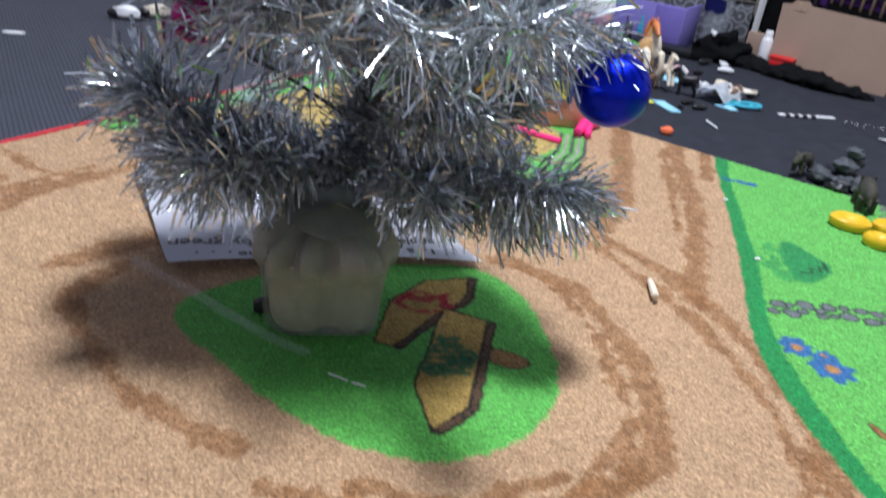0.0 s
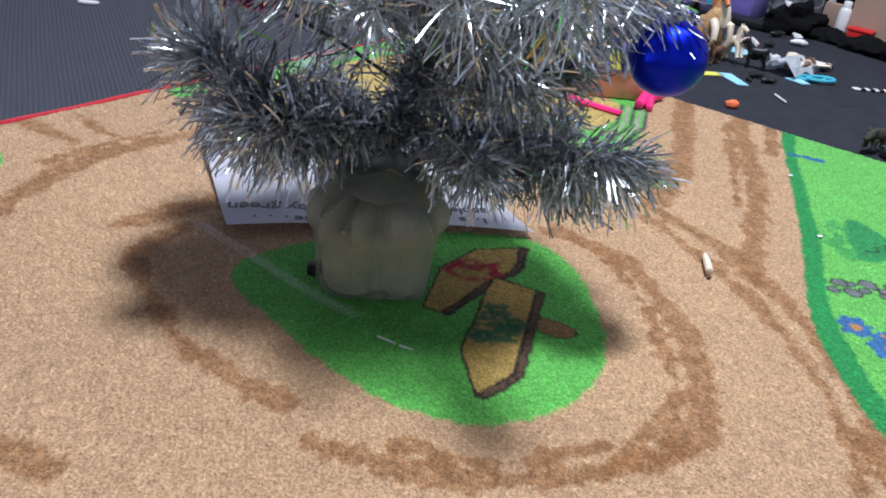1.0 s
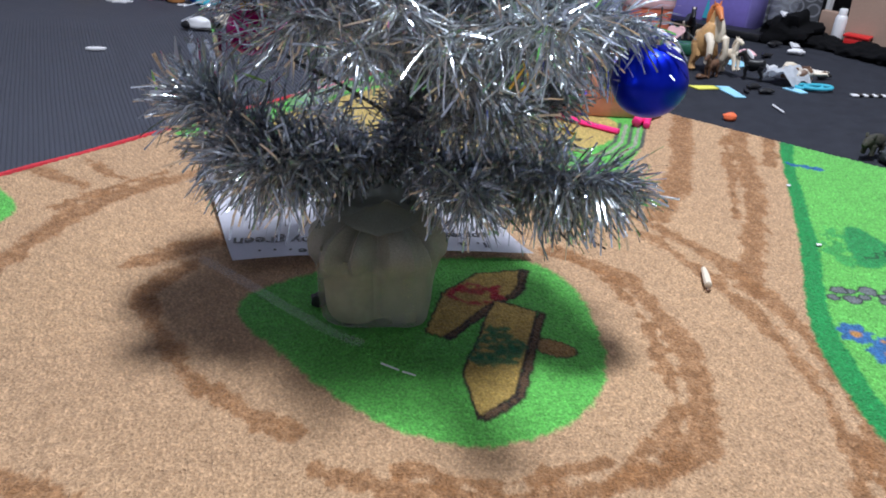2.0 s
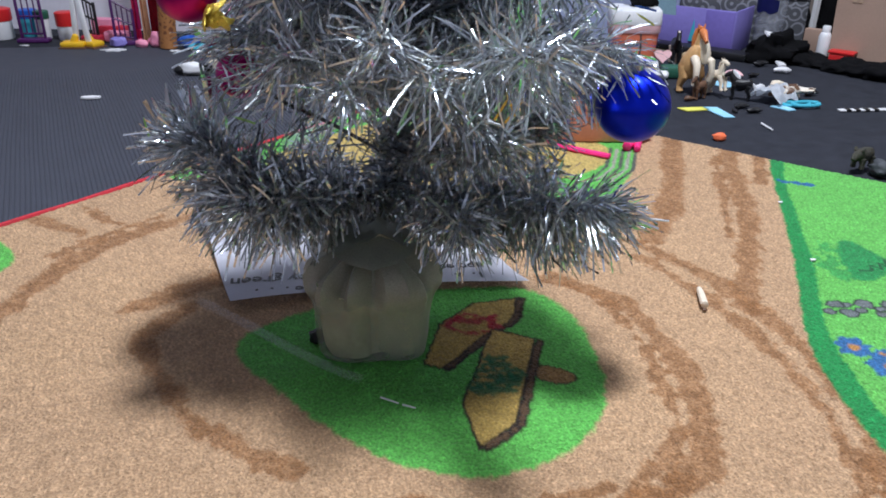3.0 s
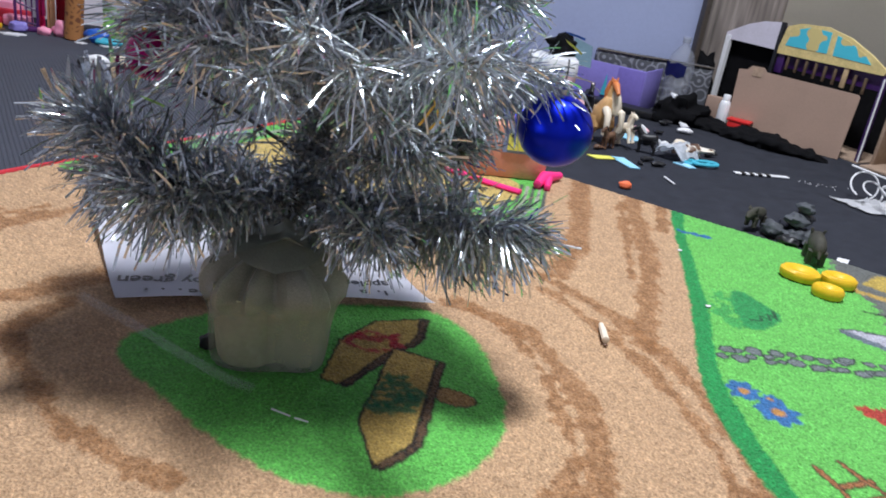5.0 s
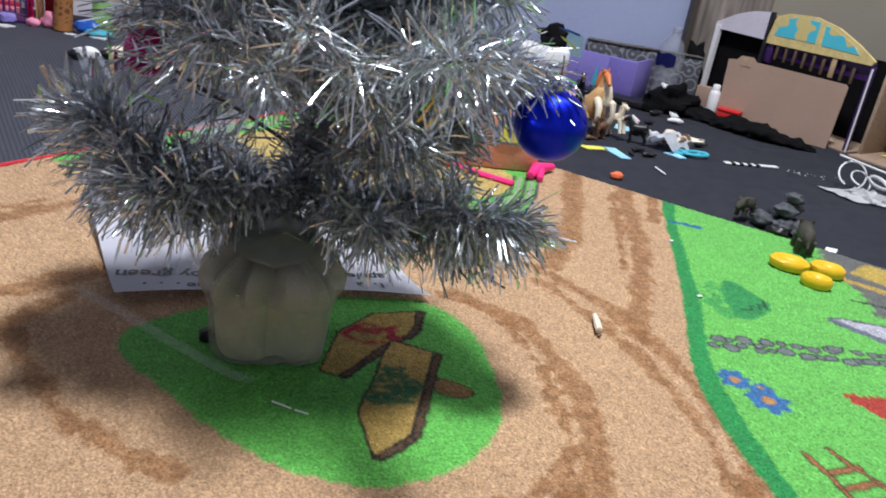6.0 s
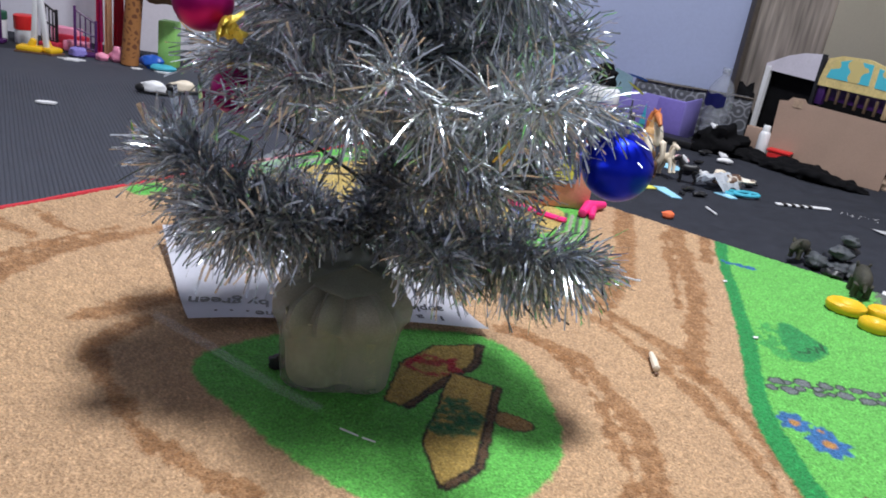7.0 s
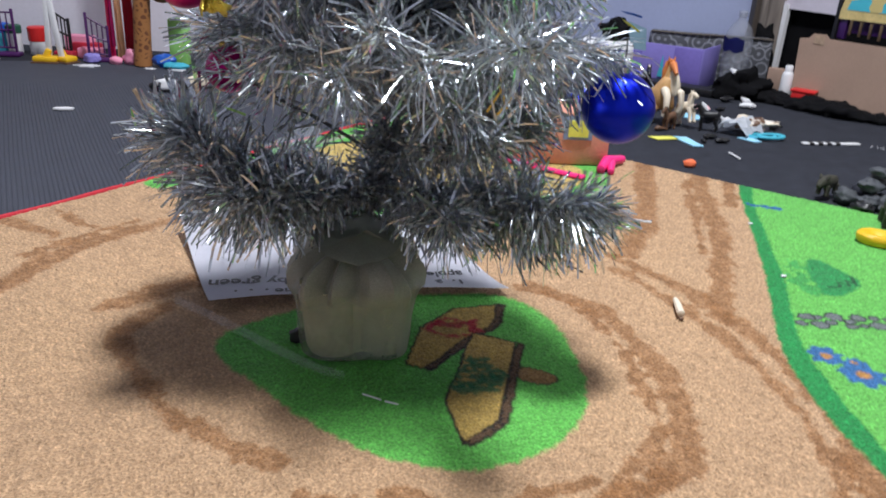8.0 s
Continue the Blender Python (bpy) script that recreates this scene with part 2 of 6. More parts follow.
def swirl_print_material():
    """Grey cloth printed with pale rings, each round a centre of its own."""
    m = mat("swirl_print_cloth", (0.1, 0.1, 0.11), 0.75, scale=90, var=0.3, bump=0.3)
    nt = m.node_tree
    cells = nt.nodes.new("ShaderNodeTexVoronoi")
    cells.inputs["Scale"].default_value, cells.inputs["Randomness"].default_value = 30, 0.75
    nt.links.new(nt.nodes["Texture Coordinate"].outputs["Object"], cells.inputs["Vector"])
    rings = nt.nodes.new("ShaderNodeMath")
    rings.operation = "MULTIPLY"
    rings.inputs[1].default_value = 17.0
    nt.links.new(cells.outputs["Distance"], rings.inputs[0])
    wave = nt.nodes.new("ShaderNodeMath")
    wave.operation = "SINE"
    nt.links.new(rings.outputs[0], wave.inputs[0])
    ramp = nt.nodes.new("ShaderNodeValToRGB")
    e = ramp.color_ramp.elements
    e[0].position, e[1].position = 0.25, 0.85
    e[0].color, e[1].color = (0.070, 0.073, 0.085, 1), (0.22, 0.225, 0.26, 1)
    nt.links.new(wave.outputs[0], ramp.inputs[0])
    nt.links.new(ramp.outputs[0], nt.nodes["Principled BSDF"].inputs["Base Color"])
    return m


BASKET = swirl_print_material()
BEIGE = mat("beige_curtain", (0.58, 0.53, 0.44), 0.85, scale=3, var=0.04, bump=0.08, fine=60)
WOOD_PRINT = wood_print_material()
DARK_EDGE = mat("dark_wood_edge", (0.07, 0.055, 0.045), 0.5, scale=20, var=0.3)
CLEAR = clear_plastic("clear_plastic", (0.85, 0.88, 0.92))
GREEN_DARK = mat("dark_green_plastic", (0.02, 0.10, 0.06), 0.5, var=0.3)
GOLD_BOARD = mat("gold_print", (0.66, 0.52, 0.22), 0.55, scale=30, var=0.2)
BAR_BROWN = mat("dim_brown_bar", (0.11, 0.07, 0.04), 0.6, var=0.3)
LAMP_GLASS = glow("lamp_glass", (1.0, 0.95, 0.88), 6.0)


def giraffe_material():
    m = mat("giraffe_print", (0.50, 0.22, 0.06), 0.7, scale=30, var=0.15, bump=0.2)
    nt = m.node_tree
    b = nt.nodes["Principled BSDF"]
    vo = nt.nodes.new("ShaderNodeTexVoronoi")
    vo.feature = "DISTANCE_TO_EDGE"
    vo.inputs["Scale"].default_value = 75
    nt.links.new(nt.nodes["Texture Coordinate"].outputs["Object"], vo.inputs["Vector"])
    ramp = nt.nodes.new("ShaderNodeValToRGB")
    e = ramp.color_ramp.elements
    e[0].position, e[1].position = 0.14, 0.26
    e[0].color, e[1].color = (0.36, 0.15, 0.045, 1), (0.15, 0.05, 0.018, 1)
    nt.links.new(vo.outputs["Distance"], ramp.inputs[0])
    nt.links.new(ramp.outputs[0], b.inputs["Base Color"])
    return m


GIRAFFE = giraffe_material()


def painted_gable_material():
    m = mat("teal_and_gold_print", (0.72, 0.52, 0.20), 0.55, scale=14, var=0.1)
    nt = m.node_tree
    b = nt.nodes["Principled BSDF"]
    no = nt.nodes.new("ShaderNodeTexNoise")
    no.inputs["Scale"].default_value, no.inputs["Detail"].default_value = 22, 1
    nt.links.new(nt.nodes["Texture Coordinate"].outputs["Object"], no.inputs["Vector"])
    ramp = nt.nodes.new("ShaderNodeValToRGB")
    ramp.color_ramp.interpolation = "CONSTANT"
    e = ramp.color_ramp.elements
    e[0].position, e[1].position = 0.0, 0.57
    e[0].color, e[1].color = (0.07, 0.50, 0.62, 1), (0.62, 0.50, 0.20, 1)
    nt.links.new(no.outputs[0], ramp.inputs[0])
    nt.links.new(ramp.outputs[0], b.inputs["Base Color"])
    return m


GABLE = painted_gable_material()


# ---- mesh helpers ----
def finish(name, bm, material, parent=None, smooth=True):
    me = bpy.data.meshes.new(name)
    bm.normal_update()
    bm.to_mesh(me)
    bm.free()
    for one in material if isinstance(material, (list, tuple)) else (material,):
        me.materials.append(one)
    if smooth:
        me.polygons.foreach_set("use_smooth", [True] * len(me.polygons))
        me.set_sharp_from_angle(angle=radians(40))
    ob = new(name, me)
    if parent is not None:
        ob.parent = parent
    return ob


def part(name, bm, material, parent, label=""):
    return tagged(finish(name, bm, material, parent), label)


def thing(name, label, category, m=None, group="", kind=""):
    ob = new(name)
    ob.empty_display_size = 0.02
    if m is not None:
        ob.matrix_world = m
    return tagged(ob, label, category, group, kind)


def box(bm, sx, sy, sz, m=None, bevel=0.0, mi=0):
    """A box with its base centre at the origin of m."""
    got = bmesh.ops.create_cube(bm, size=1.0, matrix=(m or Matrix()) @ Matrix.Translation((0, 0, sz / 2)) @ Matrix.Diagonal((sx, sy, sz, 1)))
    faces = {f for v in got["verts"] for f in v.link_faces}
    for f in faces:
        f.material_index = mi
    if bevel:
        edges = {e for v in got["verts"] for e in v.link_edges}
        out = bmesh.ops.bevel(bm, geom=list(edges), offset=bevel, segments=2, affect="EDGES", profile=0.5)
        for f in out["faces"]:
            f.material_index = mi


def limb(bm, pts, radii, seg=12, flat=1.0, mi=0, close=True):
    """A round tube through pts with the radii given, closed by rounded ends; flat squeezes it sideways."""
    pts = [Vector(p) for p in pts]
    rings, side = [], None
    for i, p in enumerate(pts):
        d = (pts[min(i + 1, len(pts) - 1)] - pts[max(i - 1, 0)]).normalized()
        if side is None:
            side = d.orthogonal().normalized()
            if abs(d.z) < 0.9:
                side = d.cross(Vector((0, 0, 1))).normalized()
        side = (side - d * side.dot(d)).normalized()
        up = side.cross(d)
        r = radii[i] if isinstance(radii, (list, tuple)) else radii
        rings.append([bm.verts.new(p + (side * math.cos(a) * flat + up * math.sin(a)) * r) for a in (2 * math.pi * k / seg for k in range(seg))])
    for a, b in zip(rings, rings[1:]):
        for k in range(seg):
            bm.faces.new((a[k], a[(k + 1) % seg], b[(k + 1) % seg], b[k])).material_index = mi
    if close:
        for ring, end, inward in ((rings[0], 0, 1), (rings[-1], -1, -2)):
            d = (pts[end] - pts[inward]).normalized()
            r = radii[end] if isinstance(radii, (list, tuple)) else radii
            tip = bm.verts.new(pts[end] + d * r * 0.5)
            for k in range(seg):
                f = (ring[k], ring[(k + 1) % seg], tip)
                bm.faces.new(f if end else f[::-1]).material_index = mi


def ball(bm, r, m=None, squash=(1, 1, 1), seg=20, mi=0, rough=0.0, seed=1):
    got = bmesh.ops.create_uvsphere(bm, u_segments=seg, v_segments=max(6, seg * 2 // 3), radius=r)
    for v in got["verts"]:
        if rough:
            v.co *= 1 + rough * noise.noise(v.co / r * 1.7 + Vector((seed * 3.1, 0, 0)))
        v.co = Vector((v.co.x * squash[0], v.co.y * squash[1], v.co.z * squash[2]))
        if m is not None:
            v.co = m @ v.co
    for f in {f for v in got["verts"] for f in v.link_faces}:
        f.material_index = mi


def turned(bm, profile, m=None, seg=24, mi=0):
    """A surface of revolution about z from (radius, height) pairs."""
    m = m or Matrix()
    rings = []
    for r, z in profile:
        rings.append([bm.verts.new(m @ Vector((r * math.cos(2 * math.pi * k / seg), r * math.sin(2 * math.pi * k / seg), z))) for k in range(seg)])
    for a, b in zip(rings, rings[1:]):
        for k in range(seg):
            bm.faces.new((a[k], a[(k + 1) % seg], b[(k + 1) % seg], b[k])).material_index = mi
    bm.faces.new(rings[0][::-1]).material_index = mi
    bm.faces.new(rings[-1]).material_index = mi


def plate(bm, outline, thick, m=None, mi=0):
    """A flat plate: the outline (x, y) raised by thick."""
    m = m or Matrix()
    low = [bm.verts.new(m @ Vector((x, y, 0))) for x, y in outline]
    top = [bm.verts.new(m @ Vector((x, y, thick))) for x, y in outline]
    n = len(outline)
    bm.faces.new(low[::-1]).material_index = mi
    bm.faces.new(top).material_index = mi
    for k in range(n):
        bm.faces.new((low[k], low[(k + 1) % n], top[(k + 1) % n], top[k])).material_index = mi


def bmx():
    return bmesh.new()


# ---- the room ----
def room():
    p0, p1, q0, q1, top, th = -2.3, 2.5, -2.3, 1.424, 2.40, 0.10
    bm = bmx()
    box(bm, p1 - p0 + 0.4, q1 - q0 + 0.4, 0.08, ROOM @ pose((p0 + p1) / 2, (q0 + q1) / 2, FLOOR - 0.08))
    tagged(finish("floor", bm, CARPET, smooth=False), "dark grey low-pile carpet floor", "floor", kind="structure")
    bm = bmx()
    box(bm, p1 - p0 + 0.4, q1 - q0 + 0.4, 0.08, ROOM @ pose((p0 + p1) / 2, (q0 + q1) / 2, top))
    tagged(finish("ceiling", bm, CEIL, smooth=False), "plain white painted ceiling", "ceiling", kind="structure")
    for name, cx, cy, sx, sy, m in (
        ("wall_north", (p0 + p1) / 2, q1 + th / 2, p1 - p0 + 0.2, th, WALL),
        ("wall_south", (p0 + p1) / 2, q0 - th / 2, p1 - p0 + 0.2, th, WALL_SIDE),
        ("wall_west", p0 - th / 2, (q0 + q1) / 2, th, q1 - q0, WALL_SIDE),
        ("wall_east", p1 + th / 2, (q0 + q1) / 2, th, q1 - q0, WALL_SIDE),
    ):
        bm = bmx()
        box(bm, sx, sy, top - FLOOR, ROOM @ pose(cx, cy, FLOOR))
        tagged(finish(name, bm, m, smooth=False), "pale painted plain wall", "wall", kind="structure")
    # thin sheet that makes the north wall's left stretch paler
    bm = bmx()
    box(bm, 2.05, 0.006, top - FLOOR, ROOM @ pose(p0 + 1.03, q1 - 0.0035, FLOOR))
    tagged(finish("wall_pale_left", bm, WALL_LEFT, smooth=False), "thin pale lilac sheet over the wall's left stretch", "wall", kind="structure")
    # unseen fixtures for both lamps, the second one only for the fill
    for x, y, _ in LAMP_PLACES:
        lamp = thing("ceiling_lamp", "unseen round white flush ceiling lamp, switched on", "lamp", pose(x, y, top), "ceiling lamps")
        bm = bmx()
        turned(bm, [(0.21, -0.03), (0.21, 0.0)])
        part("rim", bm, WHITE, lamp)
        bm = bmx()
        turned(bm, [(0.08, -0.058), (0.15, -0.052), (0.19, -0.04), (0.20, -0.03)])
        part("diffuser", bm, LAMP_GLASS, lamp, "glowing round diffuser")


room()


def ribbed_mat():
    """A ribbed floor mat: a rolling profile drawn along the ribs."""
    turn = pose(-0.30, 0.20, FLOOR, 0, 0, 17.5)
    w0, w1, l0, l1, pitch = -1.6, 0.75, -1.2, 1.06, 0.0062
    n = int((w1 - w0) / pitch)
    verts, faces = [], []
    prof = ((0.0, 0.0004), (0.28, 0.0018), (0.62, 0.0018), (0.9, 0.0004))
    rows = 40
    for j in range(rows):
        y = l0 + (l1 - l0) * j / (rows - 1)
        for i in range(n):
            for u, z in prof:
                x = w0 + (i + u) * pitch
                # beyond the ribs the paler mat colour stands for better-lit carpet
                edge = 0.035 * math.sin(x * 3.1 + 0.6) + 0.015 * math.sin(x * 9.0) + min(0.30, max(0.0, (0.2 - x) * 0.5)) if j == rows - 1 else 0
                flat = min(1.0, max(0.0, (0.90 + 0.10 * noise.noise(Vector((x * 5, 0, 1))) - y) / 0.10))
                verts.append((x + 0.0012 * noise.noise(Vector((y * 4, x * 2, 0))), y + edge, (0.0012 + (z - 0.0012) * flat) * (0.85 + 0.3 * noise.noise(Vector((x * 7, y * 5, 3)))) + 0.0004))
    cols = n * 4
    for j in range(rows - 1):
        for i in range(cols - 1):
            a = j * cols + i
            faces.append((a, a + 1, a + cols + 1, a + cols))
    me = bpy.data.meshes.new("ribbed_floor_mat")
    me.from_pydata(verts, [], faces)
    me.materials.append(RIBBED)
    ob = new("ribbed_floor_mat", me)
    ob.matrix_world = turn
    tagged(ob, "blue-grey ribbed rubber mat, its smooth back stretch standing for better-lit carpet", "floor mat", kind="structure")


ribbed_mat()


def wall_dressing():
    q = 1.424
    bm = bmx()
    box(bm, 0.200, 0.03, 1.9, ROOM @ pose(0.995, q - 0.016, FLOOR), 0.003)
    panel = tagged(finish("wardrobe_panel", bm, WOOD_PRINT), "tall grey-brown wood-grain panel against the wall", "panel")
    bm = bmx()
    box(bm, 0.014, 0.034, 1.9, ROOM @ pose(0.888, q - 0.018, FLOOR), 0.002)
    part("edge_strip", bm, DARK_EDGE, panel, "dark brown edge strip")
    # hanging beige curtain with shallow folds
    bm = bmx()
    front, back = [], []
    n = 90
    for i in range(n + 1):
        x = 1.092 + 1.28 * i / n
        y = q - 0.035 + 0.0012 * math.sin(i * 0.11)
        front.append((x, y))
    rows = [[bm.verts.new(ROOM @ Vector((x, y, z))) for x, y in front] for z in (FLOOR + 0.004, 0.5, 1.1, 1.9)]
    for a, b in zip(rows, rows[1:]):
        for i in range(n):
            bm.faces.new((a[i], a[i + 1], b[i + 1], b[i]))
    bmesh.ops.solidify(bm, geom=bm.faces[:], thickness=0.003)
    tagged(finish("curtain", bm, BEIGE), "plain beige cloth curtain hanging almost flat", "curtain")


wall_dressing()


# ---- the play rug ----
RUG_CORNER = Vector((0.163, 0.816))
RUG_A = Vector((-0.7095, -0.7047))
RUG_B = Vector((0.6895, -0.7243))
RUG_SIZE = (1.33, 1.95)


class Lattice:
    """Smooth value noise on a square lattice."""

    def __init__(self, seed):
        self.g = np.random.RandomState(seed).rand(256, 256)

    def at(self, x, y, size):
        u, v = x / size + 97.3, y / size + 61.7
        i, j = np.floor(u).astype(int), np.floor(v).astype(int)
        f, h = u - i, v - j
        f, h = f * f * (3 - 2 * f), h * h * (3 - 2 * h)
        g = self.g
        a, b = g[i % 256, j % 256], g[(i + 1) % 256, j % 256]
        c, d = g[i % 256, (j + 1) % 256], g[(i + 1) % 256, (j + 1) % 256]
        return (a * (1 - f) + b * f) * (1 - h) + (c * (1 - f) + d * f) * h


def rounded(points, steps=6, closed=True):
    """A smooth line through the points."""
    n, out = len(points), []
    for i in range(n if closed else n - 1):
        if closed:
            p = [np.array(points[(i + k) % n], float) for k in (-1, 0, 1, 2)]
        else:
            p = [np.array(points[min(max(i + k, 0), n - 1)], float) for k in (-1, 0, 1, 2)]
        for s in range(steps):
            t = s / steps
            out.append(0.5 * (2 * p[1] + (p[2] - p[0]) * t + (2 * p[0] - 5 * p[1] + 4 * p[2] - p[3]) * t * t + (3 * p[1] - p[0] - 3 * p[2] + p[3]) * t ** 3))
    if not closed:
        out.append(np.array(points[-1], float))
    return out


class Print:
    """The coloured print of the rug, worked out at each tuft."""

    def __init__(self, x, y, ground):
        self.x, self.y = x, y
        self.c = np.tile(np.array(ground, float), (len(x), 1))
        self.noise = Lattice(5)
        self.ragged = (self.noise.at(x, y, 0.004) - 0.5) + 0.7 * (self.noise.at(x + 3, y, 0.011) - 0.5)

    def lay(self, mask, colour, strength=1.0):
        k = np.clip(mask, 0, 1)[:, None] * strength
        self.c = self.c * (1 - k) + np.array(colour, float) * k

    def along(self, pts, closed=False):
        """Distance to the line, and the side for a closed one."""
        pts = [np.array(p, float) for p in pts]
        ends = pts[1:] + pts[:1] if closed else pts[1:]
        d2 = np.full(len(self.x), 1e9)
        inside = np.zeros(len(self.x), bool)
        for a, b in zip(pts, ends):
            e = b - a
            wx, wy = self.x - a[0], self.y - a[1]
            t = np.clip((wx * e[0] + wy * e[1]) / max(e @ e, 1e-12), 0, 1)
            d2 = np.minimum(d2, (wx - t * e[0]) ** 2 + (wy - t * e[1]) ** 2)
            if closed and abs(e[1]) > 1e-12:
                cross = (a[1] > self.y) != (b[1] > self.y)
                inside ^= cross & (self.x < a[0] + (self.y - a[1]) * e[0] / e[1])
        d = np.sqrt(d2)
        return np.where(inside, -d, d) if closed else d

    def area(self, pts, colour, soft=0.0025, rough=0.002, strength=1.0, edge=None, width=0.003):
        d = self.along(pts, True) + rough * self.ragged
        self.lay(0.5 - d / soft, colour, strength)
        if edge is not None:
            self.lay((width - np.abs(d)) / 0.0012, edge)

    def line(self, pts, width, colour, soft=0.002, rough=0.002, strength=1.0):
        d = self.along(pts) + rough * self.ragged
        self.lay((width / 2 - d) / soft + 0.5, colour, strength)

    def track(self, pts, width, colour, strength=0.9):
        """A brushed earth track with streaks, worn through in places."""
        d = self.along(rounded(pts, 5, False))
        wear = self.noise.at(self.x, self.y, 0.009) * 0.6 + self.noise.at(self.x + 5, self.y, 0.03) * 0.6 + self.noise.at(self.x, self.y + 2, 0.003) * 0.35
        d = d + 0.016 * (wear - 0.75)
        self.lay((width / 2 - d) / 0.0035 + 0.5, colour, strength * 0.72)
        streak = self.noise.at(self.x + 9, self.y, 0.006) * 0.6 + self.noise.at(self.x, self.y + 9, 0.0025) * 0.5
        self.lay(((width / 2.6 - d) / 0.003 + 0.5).clip(0, 1) * ((streak - 0.42) * 5).clip(0, 1), [v * 0.70 for v in colour], strength * 0.7)


TAN = (0.63, 0.405, 0.235)
EARTH = (0.41, 0.19, 0.070)
GRASS = (0.155, 0.60, 0.105)
GRASS_RIGHT = (0.175, 0.62, 0.120)
BORDER = (0.025, 0.34, 0.085)
OUTLINE = (0.035, 0.022, 0.016)
SIGN = (0.60, 0.41, 0.11)
SAND = (0.66, 0.49, 0.16)


def rug_print(x, y):
    p = Print(x, y, TAN)
    big = p.noise.at(x, y, 0.12)
    p.lay((big - 0.45) * 0.8, (0.74, 0.48, 0.27))
    # earth tracks
    for pts, w in (
        (((0.135, -0.318), (0.190, -0.303), (0.222, -0.262), (0.240, -0.200), (0.244, -0.140), (0.240, -0.085), (0.224, -0.037), (0.177, 0.008)), 0.026),
        (((0.150, -0.300), (0.200, -0.259), (0.217, -0.200), (0.225, -0.128), (0.218, -0.050), (0.190, -0.010)), 0.012),
        (((-0.065, -0.290), (-0.024, -0.310), (0.037, -0.327), (0.087, -0.325), (0.128, -0.319), (0.185, -0.303)), 0.017),
        (((-0.010, -0.293), (0.051, -0.311), (0.092, -0.305), (0.134, -0.299)), 0.011),
        (((-0.19, -0.01), (-0.222, -0.050), (-0.216, -0.080), (-0.190, -0.133), (-0.167, -0.175), (-0.139, -0.207), (-0.113, -0.230), (-0.080, -0.252)), 0.020),
        (((-0.24, 0.00), (-0.19, 0.035), (-0.15, 0.05)), 0.03),
        (((0.295, 0.090), (0.330, 0.018), (0.352, -0.046), (0.364, -0.100), (0.366, -0.150), (0.363, -0.214), (0.352, -0.274), (0.328, -0.336)), 0.024),
        (((0.288, 0.045), (0.310, -0.015), (0.330, -0.090), (0.337, -0.155), (0.333, -0.228), (0.318, -0.300), (0.300, -0.340)), 0.019),
        (((0.350, -0.075), (0.397, 0.004), (0.454, 0.114), (0.496, 0.213), (0.550, 0.361), (0.60, 0.43)), 0.027),
        (((0.414, 0.081), (0.453, 0.172), (0.490, 0.265), (0.531, 0.361)), 0.012),
        (((0.315, 0.087), (0.363, 0.157), (0.400, 0.220), (0.432, 0.285), (0.465, 0.370), (0.505, 0.450)), 0.034),
        (((-0.39, -0.07), (-0.371, -0.02), (-0.356, 0.024), (-0.334, 0.090), (-0.300, 0.150), (-0.257, 0.190), (-0.19, 0.245)), 0.027),
        (((-0.350, 0.130), (-0.30, 0.185), (-0.254, 0.225)), 0.010),
        (((-0.42, 0.245), (-0.375, 0.215), (-0.335, 0.185)), 0.020),
        (((-0.36, 0.275), (-0.32, 0.225), (-0.29, 0.20)), 0.012),
        (((-0.33, -0.25), (-0.27, -0.282), (-0.22, -0.31)), 0.022),
        (((0.60, 0.36), (0.56, 0.28), (0.545, 0.25)), 0.018),
    ):
        p.track(pts, w, EARTH)
    # round green island with the two painted arrow boards
    p.area(rounded([(-0.138, -0.088), (-0.105, -0.045), (-0.03, -0.012), (0.06, -0.001), (0.140, -0.010), (0.176, -0.064), (0.177, -0.145), (0.160, -0.212), (0.118, -0.256), (0.06, -0.276), (0.005, -0.262), (-0.045, -0.222), (-0.095, -0.157)]), GRASS, 0.004, 0.004)
    wood = (0.15, 0.085, 0.045)
    p.area([(0.025, -0.132), (0.048, -0.069), (0.086, -0.034), (0.134, -0.027), (0.138, -0.031), (0.129, -0.062), (0.120, -0.077), (0.101, -0.087), (0.046, -0.144)], SIGN, edge=OUTLINE, width=0.0016)
    p.line([(0.133, -0.030), (0.125, -0.060), (0.116, -0.074), (0.098, -0.085), (0.044, -0.141)], 0.0085, OUTLINE)
    p.line([(0.132, -0.036), (0.124, -0.061), (0.114, -0.075), (0.097, -0.086), (0.047, -0.138)], 0.0038, wood, 0.0015, 0.003)
    red = [(0.053, -0.071), (0.066, -0.058), (0.076, -0.051), (0.095, -0.063), (0.102, -0.059), (0.095, -0.083), (0.082, -0.087), (0.069, -0.087), (0.060, -0.078), (0.053, -0.071)]
    p.line(red, 0.0045, (0.50, 0.02, 0.045), 0.003, 0.004, 0.92)
    p.line([(0.066, -0.062), (0.074, -0.064), (0.084, -0.068)], 0.009, (0.50, 0.02, 0.045), 0.003, 0.006, 0.85)
    p.line([(0.097, -0.062), (0.096, -0.078), (0.104, -0.080)], 0.008, (0.50, 0.02, 0.045), 0.003, 0.004, 0.9)
    p.area(rounded([(0.122, -0.147), (0.141, -0.153), (0.150, -0.166), (0.142, -0.175), (0.132, -0.174), (0.116, -0.163)], 4), (0.40, 0.23, 0.08), edge=OUTLINE, width=0.0014)
    front = [(0.095, -0.082), (0.131, -0.103), (0.086, -0.221), (0.053, -0.245), (0.049, -0.190)]
    p.area(front, SIGN, edge=OUTLINE, width=0.0017)
    p.area([(0.131, -0.102), (0.1385, -0.108), (0.0925, -0.226), (0.060, -0.249), (0.051, -0.246), (0.085, -0.219)], OUTLINE, 0.002, 0.002)
